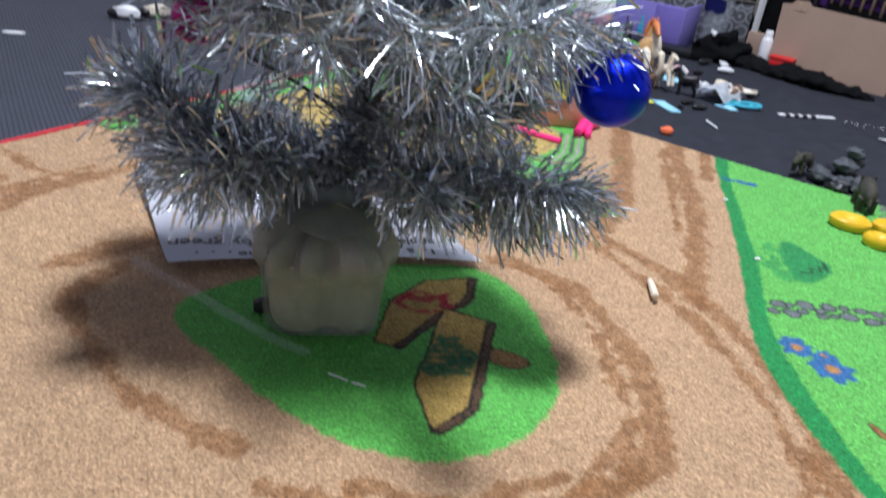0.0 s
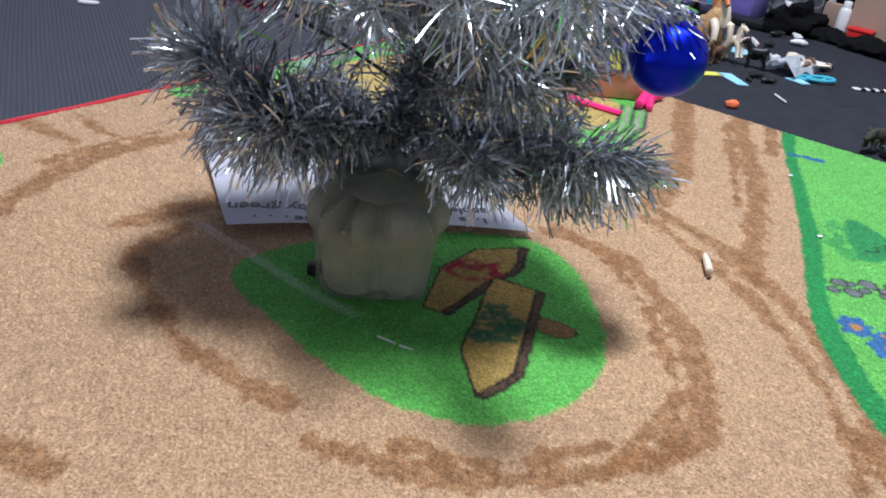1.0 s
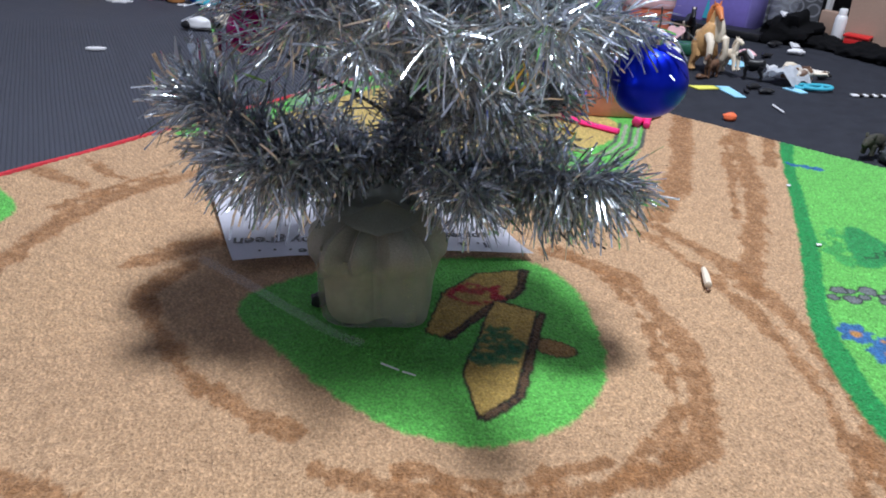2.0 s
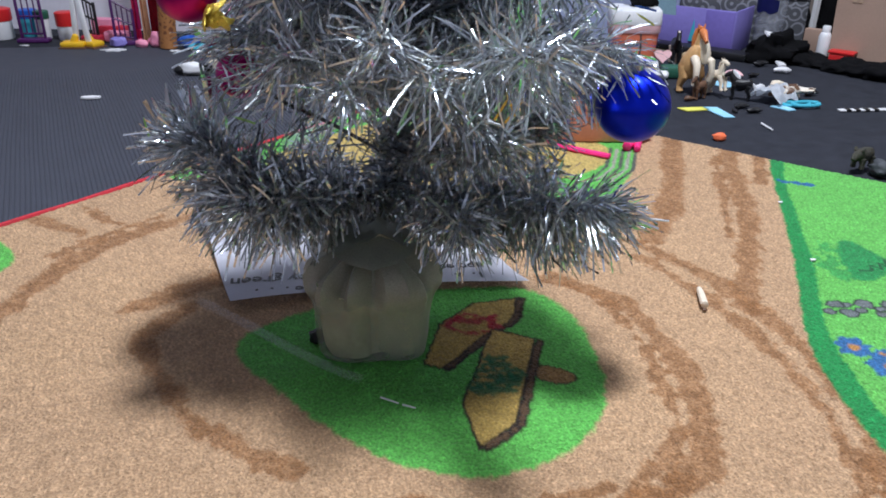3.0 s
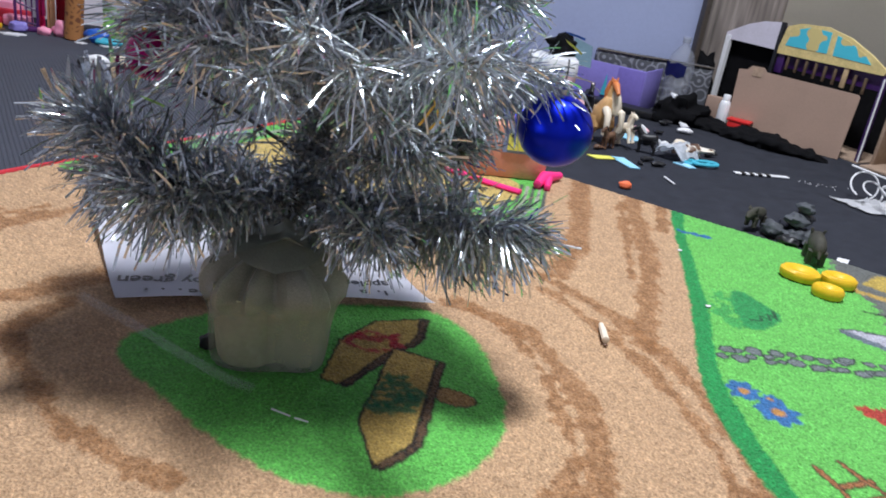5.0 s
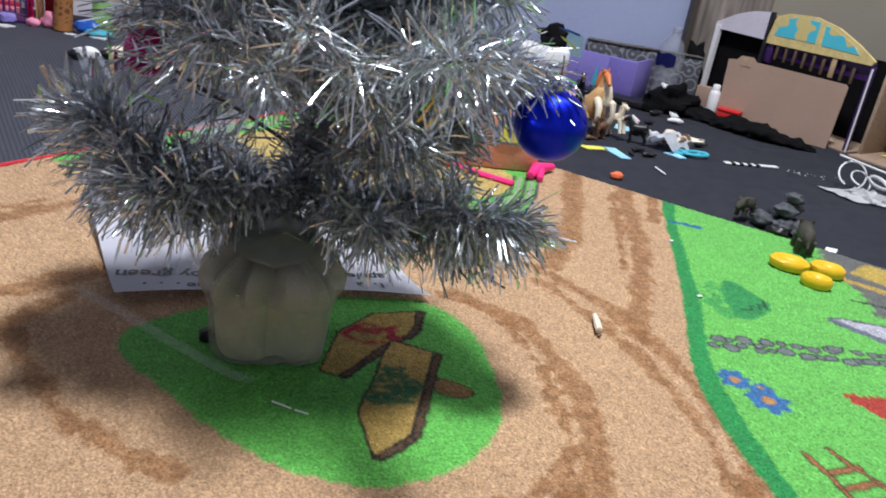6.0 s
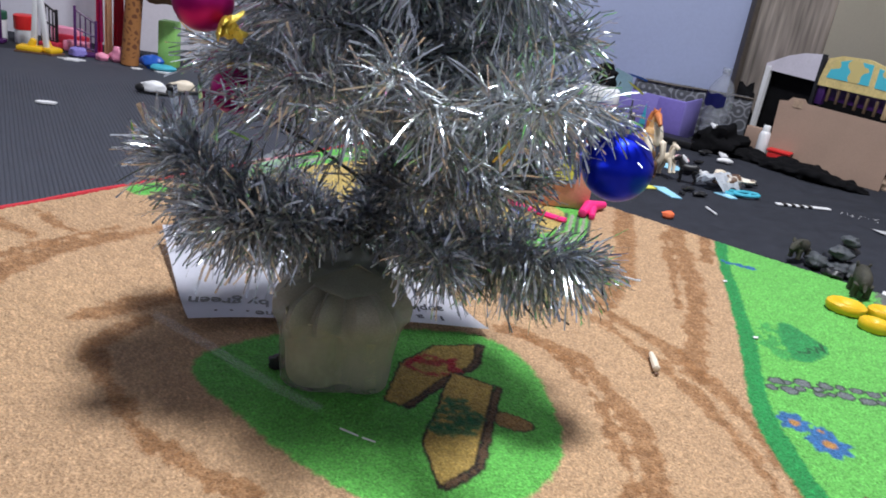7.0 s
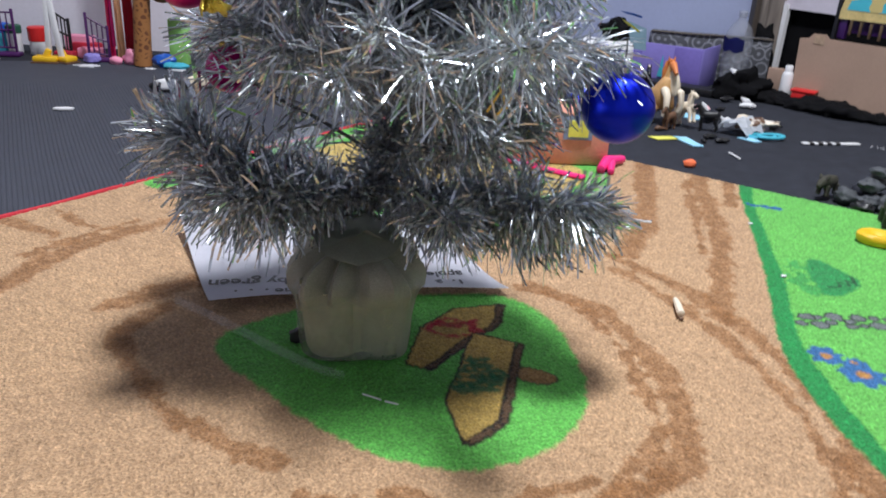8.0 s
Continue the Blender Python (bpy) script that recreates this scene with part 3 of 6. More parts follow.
    p.line([(0.1335, -0.108), (0.0895, -0.222)], 0.0050, wood, 0.0015, 0.003)
    p.line([(0.084, -0.226), (0.060, -0.243)], 0.0034, wood, 0.0015, 0.003)
    # scribbled fir on the front board
    fir = (0.010, 0.19, 0.080)
    for a, b in (((0.081, -0.131), (0.093, -0.131)), ((0.077, -0.139), (0.096, -0.141)), ((0.070, -0.148), (0.100, -0.151)), ((0.067, -0.157), (0.101, -0.160)), ((0.065, -0.165), (0.098, -0.168)), ((0.064, -0.174), (0.092, -0.178))):
        p.line([a, b], 0.0100, fir, 0.004, 0.007, 0.84)
    # bright green meadow with its darker border
    border = rounded([(0.62, 0.355), (0.596, 0.320), (0.556, 0.235), (0.518, 0.150), (0.485, 0.080), (0.457, 0.018), (0.424, -0.046), (0.394, -0.105), (0.374, -0.150), (0.361, -0.195), (0.351, -0.255), (0.347, -0.312), (0.345, -0.36), (0.35, -0.45)], 5, False)
    far = [(0.6, -0.9), (1.8, -0.9), (1.8, 0.1), (1.0, 0.5)]
    p.area(border + far, BORDER, 0.003, 0.003)
    inner = rounded([(0.640, 0.345), (0.614, 0.312), (0.575, 0.240), (0.536, 0.150), (0.505, 0.080), (0.480, 0.018), (0.449, -0.040), (0.422, -0.092), (0.402, -0.138), (0.388, -0.190), (0.376, -0.250), (0.367, -0.312), (0.366, -0.36), (0.37, -0.45)], 5, False)
    p.area(inner + far, GRASS_RIGHT, 0.003, 0.003)
    # bush, grass tuft, blue mark
    p.area(rounded([(0.520, 0.036), (0.545, 0.060), (0.558, 0.018), (0.558, -0.010), (0.527, -0.034), (0.499, -0.038), (0.502, -0.004)]), (0.035, 0.34, 0.095), 0.004, 0.004)
    p.line(rounded([(0.512, 0.050), (0.500, 0.022), (0.491, -0.002), (0.484, -0.028)], 4, False), 0.015, (0.05, 0.40, 0.10), 0.006, 0.018, 0.8)
    p.line([(0.512, -0.016), (0.526, -0.019), (0.531, -0.008), (0.539, -0.016), (0.545, -0.003), (0.550, -0.012), (0.557, 0.006)], 0.0035, (0.02, 0.10, 0.04))
    p.line([(0.574, 0.252), (0.590, 0.240), (0.606, 0.232)], 0.012, (0.03, 0.16, 0.42), 0.002, 0.005)
    # row of grey stones
    rng = random.Random(4)
    for i in range(26):
        s = i / 25
        cx = 0.432 + 0.19 * s + rng.uniform(-0.004, 0.004)
        cy = -0.086 - 0.040 * s + (0.009 if i % 2 else -0.009) * (0.4 + s) + rng.uniform(-0.005, 0.005)
        r = rng.uniform(0.006, 0.011)
        ring = [(cx + r * math.cos(k * 1.047 + i) * rng.uniform(0.7, 1.2), cy + 0.8 * r * math.sin(k * 1.047 + i) * rng.uniform(0.7, 1.2)) for k in range(6)]
        p.area(ring, (0.20, 0.23, 0.24), 0.002, 0.001, edge=(0.04, 0.05, 0.05), width=0.0016)
    # blue flowers
    for cx, cy, r in ((0.414, -0.154, 0.017), (0.432, -0.169, 0.010), (0.427, -0.189, 0.021)):
        ang = np.arctan2(y - cy, x - cx)
        d = np.hypot(x - cx, y - cy) - r * (0.92 + 0.13 * np.cos(ang * 7 + 0.5)) + 0.004 * p.ragged
        p.lay(0.5 - d / 0.003, (0.05, 0.19, 0.46))
        p.lay(0.5 - (np.hypot(x - cx, y - cy) - r * 0.30) / 0.003, (0.60, 0.30, 0.09))
    # brown ladder
    rails = (((0.409, -0.262), (0.412, -0.289), (0.411, -0.316), (0.410, -0.36)), ((0.436, -0.258), (0.441, -0.281), (0.448, -0.299), (0.456, -0.33)))
    for a, b in (((0.414, -0.287), (0.446, -0.283)), ((0.413, -0.305), (0.452, -0.301)), ((0.412, -0.325), (0.455, -0.321))):
        p.line([a, b], 0.0085, OUTLINE)
        p.line([a, b], 0.0055, (0.44, 0.18, 0.07))
    for rail in rails:
        p.line(rail, 0.0065, OUTLINE)
        p.line(rail, 0.0032, (0.44, 0.18, 0.07))
    # red figure, white blade, grey and yellow border scene
    p.area(rounded([(0.516, -0.182), (0.533, -0.188), (0.552, -0.190), (0.580, -0.202), (0.588, -0.235), (0.556, -0.243), (0.526, -0.220)]), (0.50, 0.06, 0.04), 0.003, 0.006)
    p.area([(0.617, -0.035), (0.638, -0.037), (0.73, -0.075), (0.74, -0.13), (0.70, -0.14), (0.633, -0.060), (0.617, -0.050)], (0.58, 0.58, 0.68), edge=(0.07, 0.08, 0.10), width=0.0022)
    p.line([(0.621, -0.043), (0.65, -0.088), (0.69, -0.158)], 0.012, (0.16, 0.20, 0.25))
    p.area([(0.690, -0.03), (0.715, 0.015), (0.730, 0.066), (0.735, 0.125), (0.775, 0.180), (1.3, -0.1), (1.1, -0.4)], (0.17, 0.18, 0.17), 0.004, 0.012)
    p.area([(0.755, 0.090), (0.81, 0.118), (0.86, 0.06), (0.78, 0.052)], (0.62, 0.45, 0.10), 0.003, 0.006)
    p.line([(0.69, 0.010), (0.715, -0.004), (0.755, -0.024)], 0.004, (0.03, 0.04, 0.03))
    p.line([(0.725, 0.075), (0.755, 0.038), (0.79, 0.008)], 0.013, (0.60, 0.40, 0.10), 0.003, 0.006)
    # sandy yard in a green ring behind the tree
    ring = rounded([(-0.20, 0.43), (-0.11, 0.56), (0.0, 0.665), (0.12, 0.74), (0.26, 0.66), (0.38, 0.54), (0.425, 0.44), (0.395, 0.345), (0.345, 0.255), (0.275, 0.195), (0.12, 0.17), (-0.06, 0.20), (-0.17, 0.30)])
    p.area(ring, GRASS, 0.004, 0.004)
    p.area(rounded([(-0.14, 0.41), (-0.07, 0.50), (0.02, 0.585), (0.12, 0.63), (0.24, 0.58), (0.34, 0.49), (0.38, 0.42), (0.345, 0.34), (0.26, 0.29), (0.12, 0.26), (-0.05, 0.29)]), SAND, 0.004, 0.003)
    p.line([(-0.07, 0.535), (0.02, 0.62), (0.10, 0.66)], 0.013, (0.40, 0.44, 0.34), 0.004, 0.004)
    for k in range(5):
        o = 0.0085 * k
        p.line([(0.385 + o, 0.415 - o * 0.5), (0.350 + o, 0.335 - o * 0.5), (0.310 + o * 0.9, 0.285 - o * 0.5)], 0.0050, (0.10, 0.11, 0.10) if k % 2 == 0 else (0.42, 0.42, 0.36))
    # small green spots along the left side
    p.area(rounded([(-0.46, 0.20), (-0.41, 0.16), (-0.390, 0.125), (-0.398, 0.090), (-0.44, 0.075), (-0.50, 0.12)]), GRASS, 0.003, 0.003)
    p.area(rounded([(-0.270, 0.375), (-0.235, 0.405), (-0.215, 0.375), (-0.245, 0.345)]), GRASS, 0.003, 0.003)
    return p.c


def play_rug():
    def spaced(stops):
        out = [0.0]
        for end, step in stops:
            n = max(1, round((end - out[-1]) / step))
            a = out[-1]
            out += [a + (end - a) * k / n for k in range(1, n + 1)]
        return np.array(out)

    a = spaced(((0.30, 0.0030), (1.00, 0.0017), (1.25, 0.0030), (1.33, 0.02)))
    b = spaced(((0.28, 0.0040), (0.50, 0.0028), (1.12, 0.0017), (1.28, 0.0028), (1.95, 0.03)))
    na, nb = len(a), len(b)
    ga, gb = np.meshgrid(a, b, indexing="ij")
    ga, gb = ga.ravel(), gb.ravel()
    x = RUG_CORNER.x + RUG_A.x * ga + RUG_B.x * gb
    y = RUG_CORNER.y + RUG_A.y * ga + RUG_B.y * gb
    rs = np.random.RandomState(3)
    pile = Lattice(9)
    rim = np.minimum(np.minimum(ga, RUG_SIZE[0] - ga), np.minimum(gb, RUG_SIZE[1] - gb))
    z = (rs.rand(len(x)) - 0.5) * 0.0016 + (pile.at(x, y, 0.006) - 0.5) * 0.0009 + (pile.at(x, y, 0.09) - 0.5) * 0.0012 - 0.004 * np.exp(-rim / 0.003)
    i = np.arange(na * nb).reshape(na, nb)
    quads = np.stack([i[:-1, :-1], i[:-1, 1:], i[1:, 1:], i[1:, :-1]], -1).reshape(-1, 4)
    me = bpy.data.meshes.new("play_rug")
    me.vertices.add(na * nb)
    me.vertices.foreach_set("co", np.stack([x, y, z], -1).ravel().astype(np.float32))
    me.loops.add(quads.size)
    me.loops.foreach_set("vertex_index", quads.ravel().astype(np.int32))
    me.polygons.add(len(quads))
    me.polygons.foreach_set("loop_start", (np.arange(len(quads)) * 4).astype(np.int32))
    me.update(calc_edges=True)
    me.polygons.foreach_set("use_smooth", [True] * len(quads))
    col = np.ones((len(x), 4), np.float32)
    col[:, :3] = rug_print(x, y)
    # single tufts differ a little
    tuft = 0.78 + 0.38 * rs.rand(len(x))
    tuft *= 0.86 + 0.28 * pile.at(x + 7, y, 0.0024)
    # sparse brighter tufts: the pile's sparkle put into the colour
    tuft[rs.rand(len(x)) > 0.965] *= 1.22
    col[:, :3] *= tuft[:, None]
    attr = me.attributes.new("print", "FLOAT_COLOR", "POINT")
    attr.data.foreach_set("color", col.ravel())
    me.materials.append(RUG)
    rug = thing("play_rug", "tan and green printed children's play rug on the floor", "rug")
    pile_ob = new("tufted_surface", me)
    pile_ob.parent = rug
    bm = bmx()
    c = [RUG_CORNER, RUG_CORNER + RUG_A * RUG_SIZE[0], RUG_CORNER + RUG_A * RUG_SIZE[0] + RUG_B * RUG_SIZE[1], RUG_CORNER + RUG_B * RUG_SIZE[1]]
    plate(bm, [tuple(v) for v in c], 0.003, pose(0, 0, FLOOR))
    part("backing", bm, CARD_EDGE, rug, "brown woven backing")
    bm = bmx()
    pts = [(*(RUG_CORNER + RUG_A * s - RUG_B * 0.001), -0.002 + 0.0006 * math.sin(s * 40)) for s in np.linspace(0, 1.33, 60)]
    limb(bm, pts, 0.0038, 8)
    part("binding", bm, RED_BIND, rug, "red stitched edge binding")


play_rug()


# ---- the tinsel tree ----
TRUNK = Vector((-0.008, -0.072, 0.0))
TREE_RNG = np.random.RandomState(11)


def trunk_at(z):
    """The trunk leans a little to one side above the bag."""
    return Vector((TRUNK.x + float(np.interp(z, [0.10, 0.15, 0.20, 0.25, 0.47], [0.0, 0.012, 0.025, 0.033, 0.045])), TRUNK.y + 0.05 * max(0, z - 0.1), z))


def strips(path, count, long, wide, droop=0.12, core=0.0, hang=0.0, taper=0.0, lean=24):
    """Foil strips that stand out all round a twisted wire along the path."""
    path = np.array(path, float)
    seg = np.linalg.norm(np.diff(path, axis=0), axis=1)
    run = np.concatenate([[0], np.cumsum(seg)])
    total = run[-1]
    rs = TREE_RNG
    s = total * rs.rand(count) ** 0.92
    s[: count // 12] = total * (0.95 + 0.05 * rs.rand(count // 12))
    p = np.stack([np.interp(s, run, path[:, k]) for k in range(3)], -1)
    p = p + rs.normal(0, 0.0045, (count, 3)) * np.clip(s / total * 4, 0.2, 1)[:, None]
    ahead = np.stack([np.interp(np.minimum(s + total * 0.04, total), run, path[:, k]) - np.interp(np.maximum(s - total * 0.04, 0), run, path[:, k]) for k in range(3)], -1)
    ahead /= np.linalg.norm(ahead, axis=1)[:, None]
    r = rs.normal(size=(count, 3))
    r -= ahead * (r * ahead).sum(1)[:, None]
    r /= np.linalg.norm(r, axis=1)[:, None]
    r[:, 2] -= hang * rs.rand(count)
    r /= np.linalg.norm(r, axis=1)[:, None]
    near_tip = np.clip((s / total - 0.88) / 0.12, 0, 1)
    tilt = np.radians(lean + 34 * near_tip + rs.normal(0, 21, count))
    d = r * np.cos(tilt)[:, None] + ahead * np.sin(tilt)[:, None]
    d[:, 2] -= droop * rs.rand(count)
    d /= np.linalg.norm(d, axis=1)[:, None]
    length = long * (0.50 + 0.62 * rs.rand(count) ** 0.8) * (1 - 0.22 * near_tip) * (1 - taper * (1 - s / total))
    w = np.cross(d, rs.normal(size=(count, 3)))
    w /= np.linalg.norm(w, axis=1)[:, None]
    w *= (wide * (0.65 + 0.7 * rs.rand(count)) / 2)[:, None]
    bend = np.cross(w, d)
    bend /= np.linalg.norm(bend, axis=1)[:, None]
    bend *= (length * rs.normal(0, 0.13, count))[:, None]
    side = np.cross(d, w)
    turn = rs.normal(0, 0.45, count)[:, None]

    def across(k):
        crinkle = turn * k + rs.normal(0, 0.68, count)[:, None]
        return w * np.cos(crinkle) + side * np.sin(crinkle)

    a = p + r * core
    m1 = a + d * (length * 0.36)[:, None] + bend * 0.8
    m2 = a + d * (length * 0.70)[:, None] + bend
    tip = a + d * length[:, None] + bend * 0.5
    m2[:, 2] -= length * droop * 0.25
    tip[:, 2] -= length * droop * 0.6
    w1, w2, w3 = across(0.5), across(1.0), across(1.5) * 0.9
    verts = np.stack([a - w, a + w, m1 + w1, m1 - w1, m2 + w2, m2 - w2, tip + w3, tip - w3], 1).reshape(-1, 3)
    base = (np.arange(count) * 8)[:, None]
    quads = np.concatenate([base + np.array([[0, 1, 2, 3]]), base + np.array([[3, 2, 4, 5]]), base + np.array([[5, 4, 6, 7]])], 1).reshape(-1, 4)
    return verts, quads


def raw_mesh(name, verts, quads, material):
    me = bpy.data.meshes.new(name)
    me.vertices.add(len(verts))
    me.vertices.foreach_set("co", np.asarray(verts, np.float32).ravel())
    me.loops.add(quads.size)
    me.loops.foreach_set("vertex_index", quads.ravel().astype(np.int32))
    me.polygons.add(len(quads))
    me.polygons.foreach_set("loop_start", (np.arange(len(quads)) * 4).astype(np.int32))
    me.update(calc_edges=True)
    me.materials.append(material)
    return me


def branch(tree, z, tip, rise=0.0, count=700, long=0.042, hang=0.3, start=0.06, wide=0.0018):
    """One branch: from the trunk at height z to the tip, sagging or rising on the way."""
    a, b = trunk_at(z), Vector(tip)
    c = a.lerp(b, 0.5) + Vector((0, 0, rise))
    path = [(a * (1 - t) + c * t) * (1 - t) + (c * (1 - t) + b * t) * t for t in np.linspace(start, 1, 12)]
    path = [p + (0.007 * float(t)) * Vector((noise.noise(p * 30), noise.noise(p * 30 + Vector((7, 0, 0))), noise.noise(p * 30 + Vector((0, 9, 0))))) for p, t in zip(path, np.linspace(0, 1, 12))]
    verts, quads = strips([tuple(p) for p in path], int(count * (1.45 if z < 0.2 else 1.06)), long, wide * (0.92 if z < 0.2 else 0.78), hang=hang, droop=0.10 + 0.25 * hang, taper=0.55 if z < 0.2 else 0.35)
    ob = new("branch", raw_mesh("branch", verts, quads, FOIL))
    ob.parent = tree
    bm = bmx()
    limb(bm, path, [0.0016] * 12, 6)
    part("wire", bm, WIRE, ob)


def trunk_tinsel(tree, low, high, count, long, droop):
    verts, quads = strips([tuple(trunk_at(z)) for z in np.linspace(low, high, 5)], int(count * 1.05), long, 0.0017, droop=droop)
    ob = new("trunk_tinsel", raw_mesh("trunk_tinsel", verts, quads, FOIL))
    ob.parent = tree


def tinsel_tree():
    tree = thing("tinsel_tree", "small silver tinsel Christmas tree in a grey cloth bag", "christmas tree")
    bm = bmx()
    limb(bm, [trunk_at(z) for z in (0.03, 0.12, 0.2, 0.3, 0.40, 0.47)], [0.005, 0.0045, 0.004, 0.004, 0.003, 0.002], 10)
    part("trunk", bm, WIRE, tree, "thin twisted grey wire trunk")
    trunk_tinsel(tree, 0.120, 0.165, 520, 0.038, 0.25)
    trunk_tinsel(tree, 0.165, 0.225, 700, 0.031, 0.15)
    trunk_tinsel(tree, 0.225, 0.42, 900, 0.034, 0.1)
    # lowest ring: tip, rise, strips, length, hang
    for tip, rise, n, long, hang in (
        ((0.157, -0.158, 0.147), 0.002, 840, 0.050, 0.55),
        ((0.130, -0.135, 0.128), 0.004, 480, 0.052, 0.6),
        ((0.060, -0.150, 0.140), -0.004, 420, 0.042, 0.7),
        ((0.140, -0.060, 0.140), 0.0, 420, 0.036, 0.4),
        ((-0.157, -0.073, 0.186), -0.022, 720, 0.058, 0.25),
        ((-0.126, -0.100, 0.156), -0.010, 500, 0.056, 0.5),
        ((-0.105, -0.125, 0.148), -0.010, 440, 0.055, 0.6),
        ((-0.072, -0.112, 0.150), -0.002, 420, 0.036, 0.5),
        ((-0.060, 0.050, 0.135), -0.01, 350, 0.036, 0.4),
        ((0.03, 0.065, 0.130), 0.0, 350, 0.036, 0.4),
    ):
        branch(tree, 0.134, tip, rise, n, long, hang, 0.14)
    # thin sprays between the rings
    for tip, n, long in (((0.116, -0.130, 0.205), 520, 0.038), ((0.078, -0.160, 0.203), 400, 0.038), ((0.100, -0.03, 0.215), 300, 0.034), ((-0.112, -0.070, 0.236), 90, 0.046)):
        branch(tree, 0.165, tip, 0.004, n, long, 0.2)
    # second ring
    for tip, rise, n, long, hang in (
        ((0.166, -0.110, 0.256), 0.008, 600, 0.054, 0.65),
        ((0.165, -0.150, 0.262), 0.008, 260, 0.046, 0.6),
        ((0.145, -0.090, 0.245), 0.006, 440, 0.054, 0.65),
        ((0.098, -0.160, 0.248), 0.006, 340, 0.046, 0.5),
        ((0.050, -0.160, 0.226), 0.004, 280, 0.044, 0.4),
        ((0.020, -0.195, 0.262), 0.002, 200, 0.044, 0.3),
        ((-0.012, -0.205, 0.292), 0.004, 230, 0.044, 0.2),
        ((0.085, -0.242, 0.286), 0.004, 460, 0.050, 0.35),
        ((-0.040, -0.175, 0.254), 0.000, 300, 0.044, 0.3),
        ((-0.080, -0.130, 0.264), 0.002, 280, 0.050, 0.2),
        ((-0.110, -0.020, 0.264), 0.002, 460, 0.052, 0.2),
        ((-0.124, 0.005, 0.260), 0.002, 440, 0.052, 0.2),
        ((-0.130, 0.025, 0.256), 0.004, 480, 0.050, 0.1),
        ((0.130, 0.000, 0.262), 0.0, 500, 0.040, 0.3),
        ((-0.095, 0.030, 0.285), 0.0, 460, 0.040, 0.0),
        ((0.02, 0.065, 0.270), 0.0, 420, 0.038, 0.1),
    ):
        branch(tree, 0.236, tip, rise, n, long, hang)
    # wide film strips near the end of one low branch, and a bare wire end
    verts, quads = strips([(-0.130, -0.058, 0.176), (-0.148, -0.054, 0.180), (-0.164, -0.050, 0.184)], 80, 0.040, 0.0042, droop=-0.5)
    ob = new("wide_film", raw_mesh("wide_film", verts, quads, FOIL))
    ob.parent = tree
    bm = bmx()
    limb(bm, [(0.160, -0.158, 0.146), (0.195, -0.168, 0.143), (0.209, -0.173, 0.1425)], [0.0011, 0.0010, 0.0008], 6)
    part("wire_end", bm, WHITE, tree, "bare white wire end")
    # upper rings; the top three, unseen, are made dense to shade those below
    for ring, (z, reach, lift, count) in enumerate(((0.280, 0.132, 0.030, 400), (0.320, 0.095, 0.028, 300), (0.360, 0.118, 0.028, 620), (0.410, 0.125, 0.030, 700), (0.455, 0.110, 0.030, 700))):
        for k in range(9 - min(ring, 2)):
            ang = 2 * math.pi * (k + 0.45 * ring) / (9 - min(ring, 2))
            out = reach * (1.0 if math.cos(ang) > 0.5 else 0.98)
            tip = trunk_at(z) + Vector((out * math.cos(ang), reach * 0.8 * math.sin(ang), lift if math.sin(ang) > -0.5 else -0.012))
            if math.sin(ang) < -0.8 and ring < 2:
                continue
            west = math.cos(ang) < -0.3
            branch(tree, z, tip, 0.004 * west, count if math.sin(ang) > -0.5 else count // 2, 0.050, 0.1 if west else 0.35)
    # odd coloured strips caught in the foil
    for place, turn, m in (((0.098, -0.205, 0.268), 4, LIME), ((0.196, -0.130, 0.292), 78, BLUE), ((0.062, -0.205, 0.236), -30, GOLD), ((0.069, -0.205, 0.234), -38, GOLD), ((0.076, -0.204, 0.238), 24, GOLD), ((-0.190, -0.050, 0.184), 8, LIME), ((-0.100, -0.100, 0.208), 70, LIME), ((0.135, -0.130, 0.178), 65, YELLOW), ((0.200, -0.12, 0.280), 60, YELLOW_PALE)):
        bm = bmx()
        plate(bm, [(-0.0008, 0), (0.0008, 0), (0.0011, 0.007), (0.0009, 0.013), (0.0003, 0.018), (-0.0006, 0.013), (-0.0005, 0.007)], 0.0005, pose(*place, 90, 0, 0) @ pose(0, 0, 0, 0, 0, turn))
        part("coloured_strip", bm, m, tree, "coloured foil strip")
    # bag
    seg = 96

    def square(a, power=4.4):
        c, q = abs(math.cos(a)), abs(math.sin(a))
        return 1.0 / (c ** power + q ** power) ** (1 / power)

    def skin(rows):
        bm = bmx()
        rings = [[bm.verts.new(p) for p in row] for row in rows]
        for a, b in zip(rings, rings[1:]):
            for k in range(len(a)):
                bm.faces.new((a[k], a[(k + 1) % len(a)], b[(k + 1) % len(b)], b[k]))
        return bm, rings

    def crease(a):
        """The fold that runs down the middle of the front."""
        return math.exp(-((a - 4.66) / 0.045) ** 2)

    rows = []
    for z in np.linspace(0.0, 0.097, 44):
        r = float(np.interp(z, [0.0, 0.003, 0.014, 0.030, 0.050, 0.064, 0.074, 0.082, 0.088, 0.092, 0.095, 0.097], [0.0440, 0.0478, 0.0498, 0.0510, 0.0525, 0.0545, 0.0530, 0.0475, 0.0390, 0.0300, 0.0225, 0.0175]))
        gather = min(1.0, max(0.0, (z - 0.040) / 0.046)) ** 1.4
        row = []
        for k in range(seg):
            a = 2 * math.pi * k / seg
            c, q = math.cos(a), math.sin(a)
            sq = 1.0 + (square(a) - 1) * (1 - max(0, (z - 0.068) / 0.03) * 0.8)
            fold = 1 + 0.25 * gather * math.sin(a * 10 + 1.6 * math.sin(a * 3)) + 0.07 * gather * math.sin(a * 23 + 2)
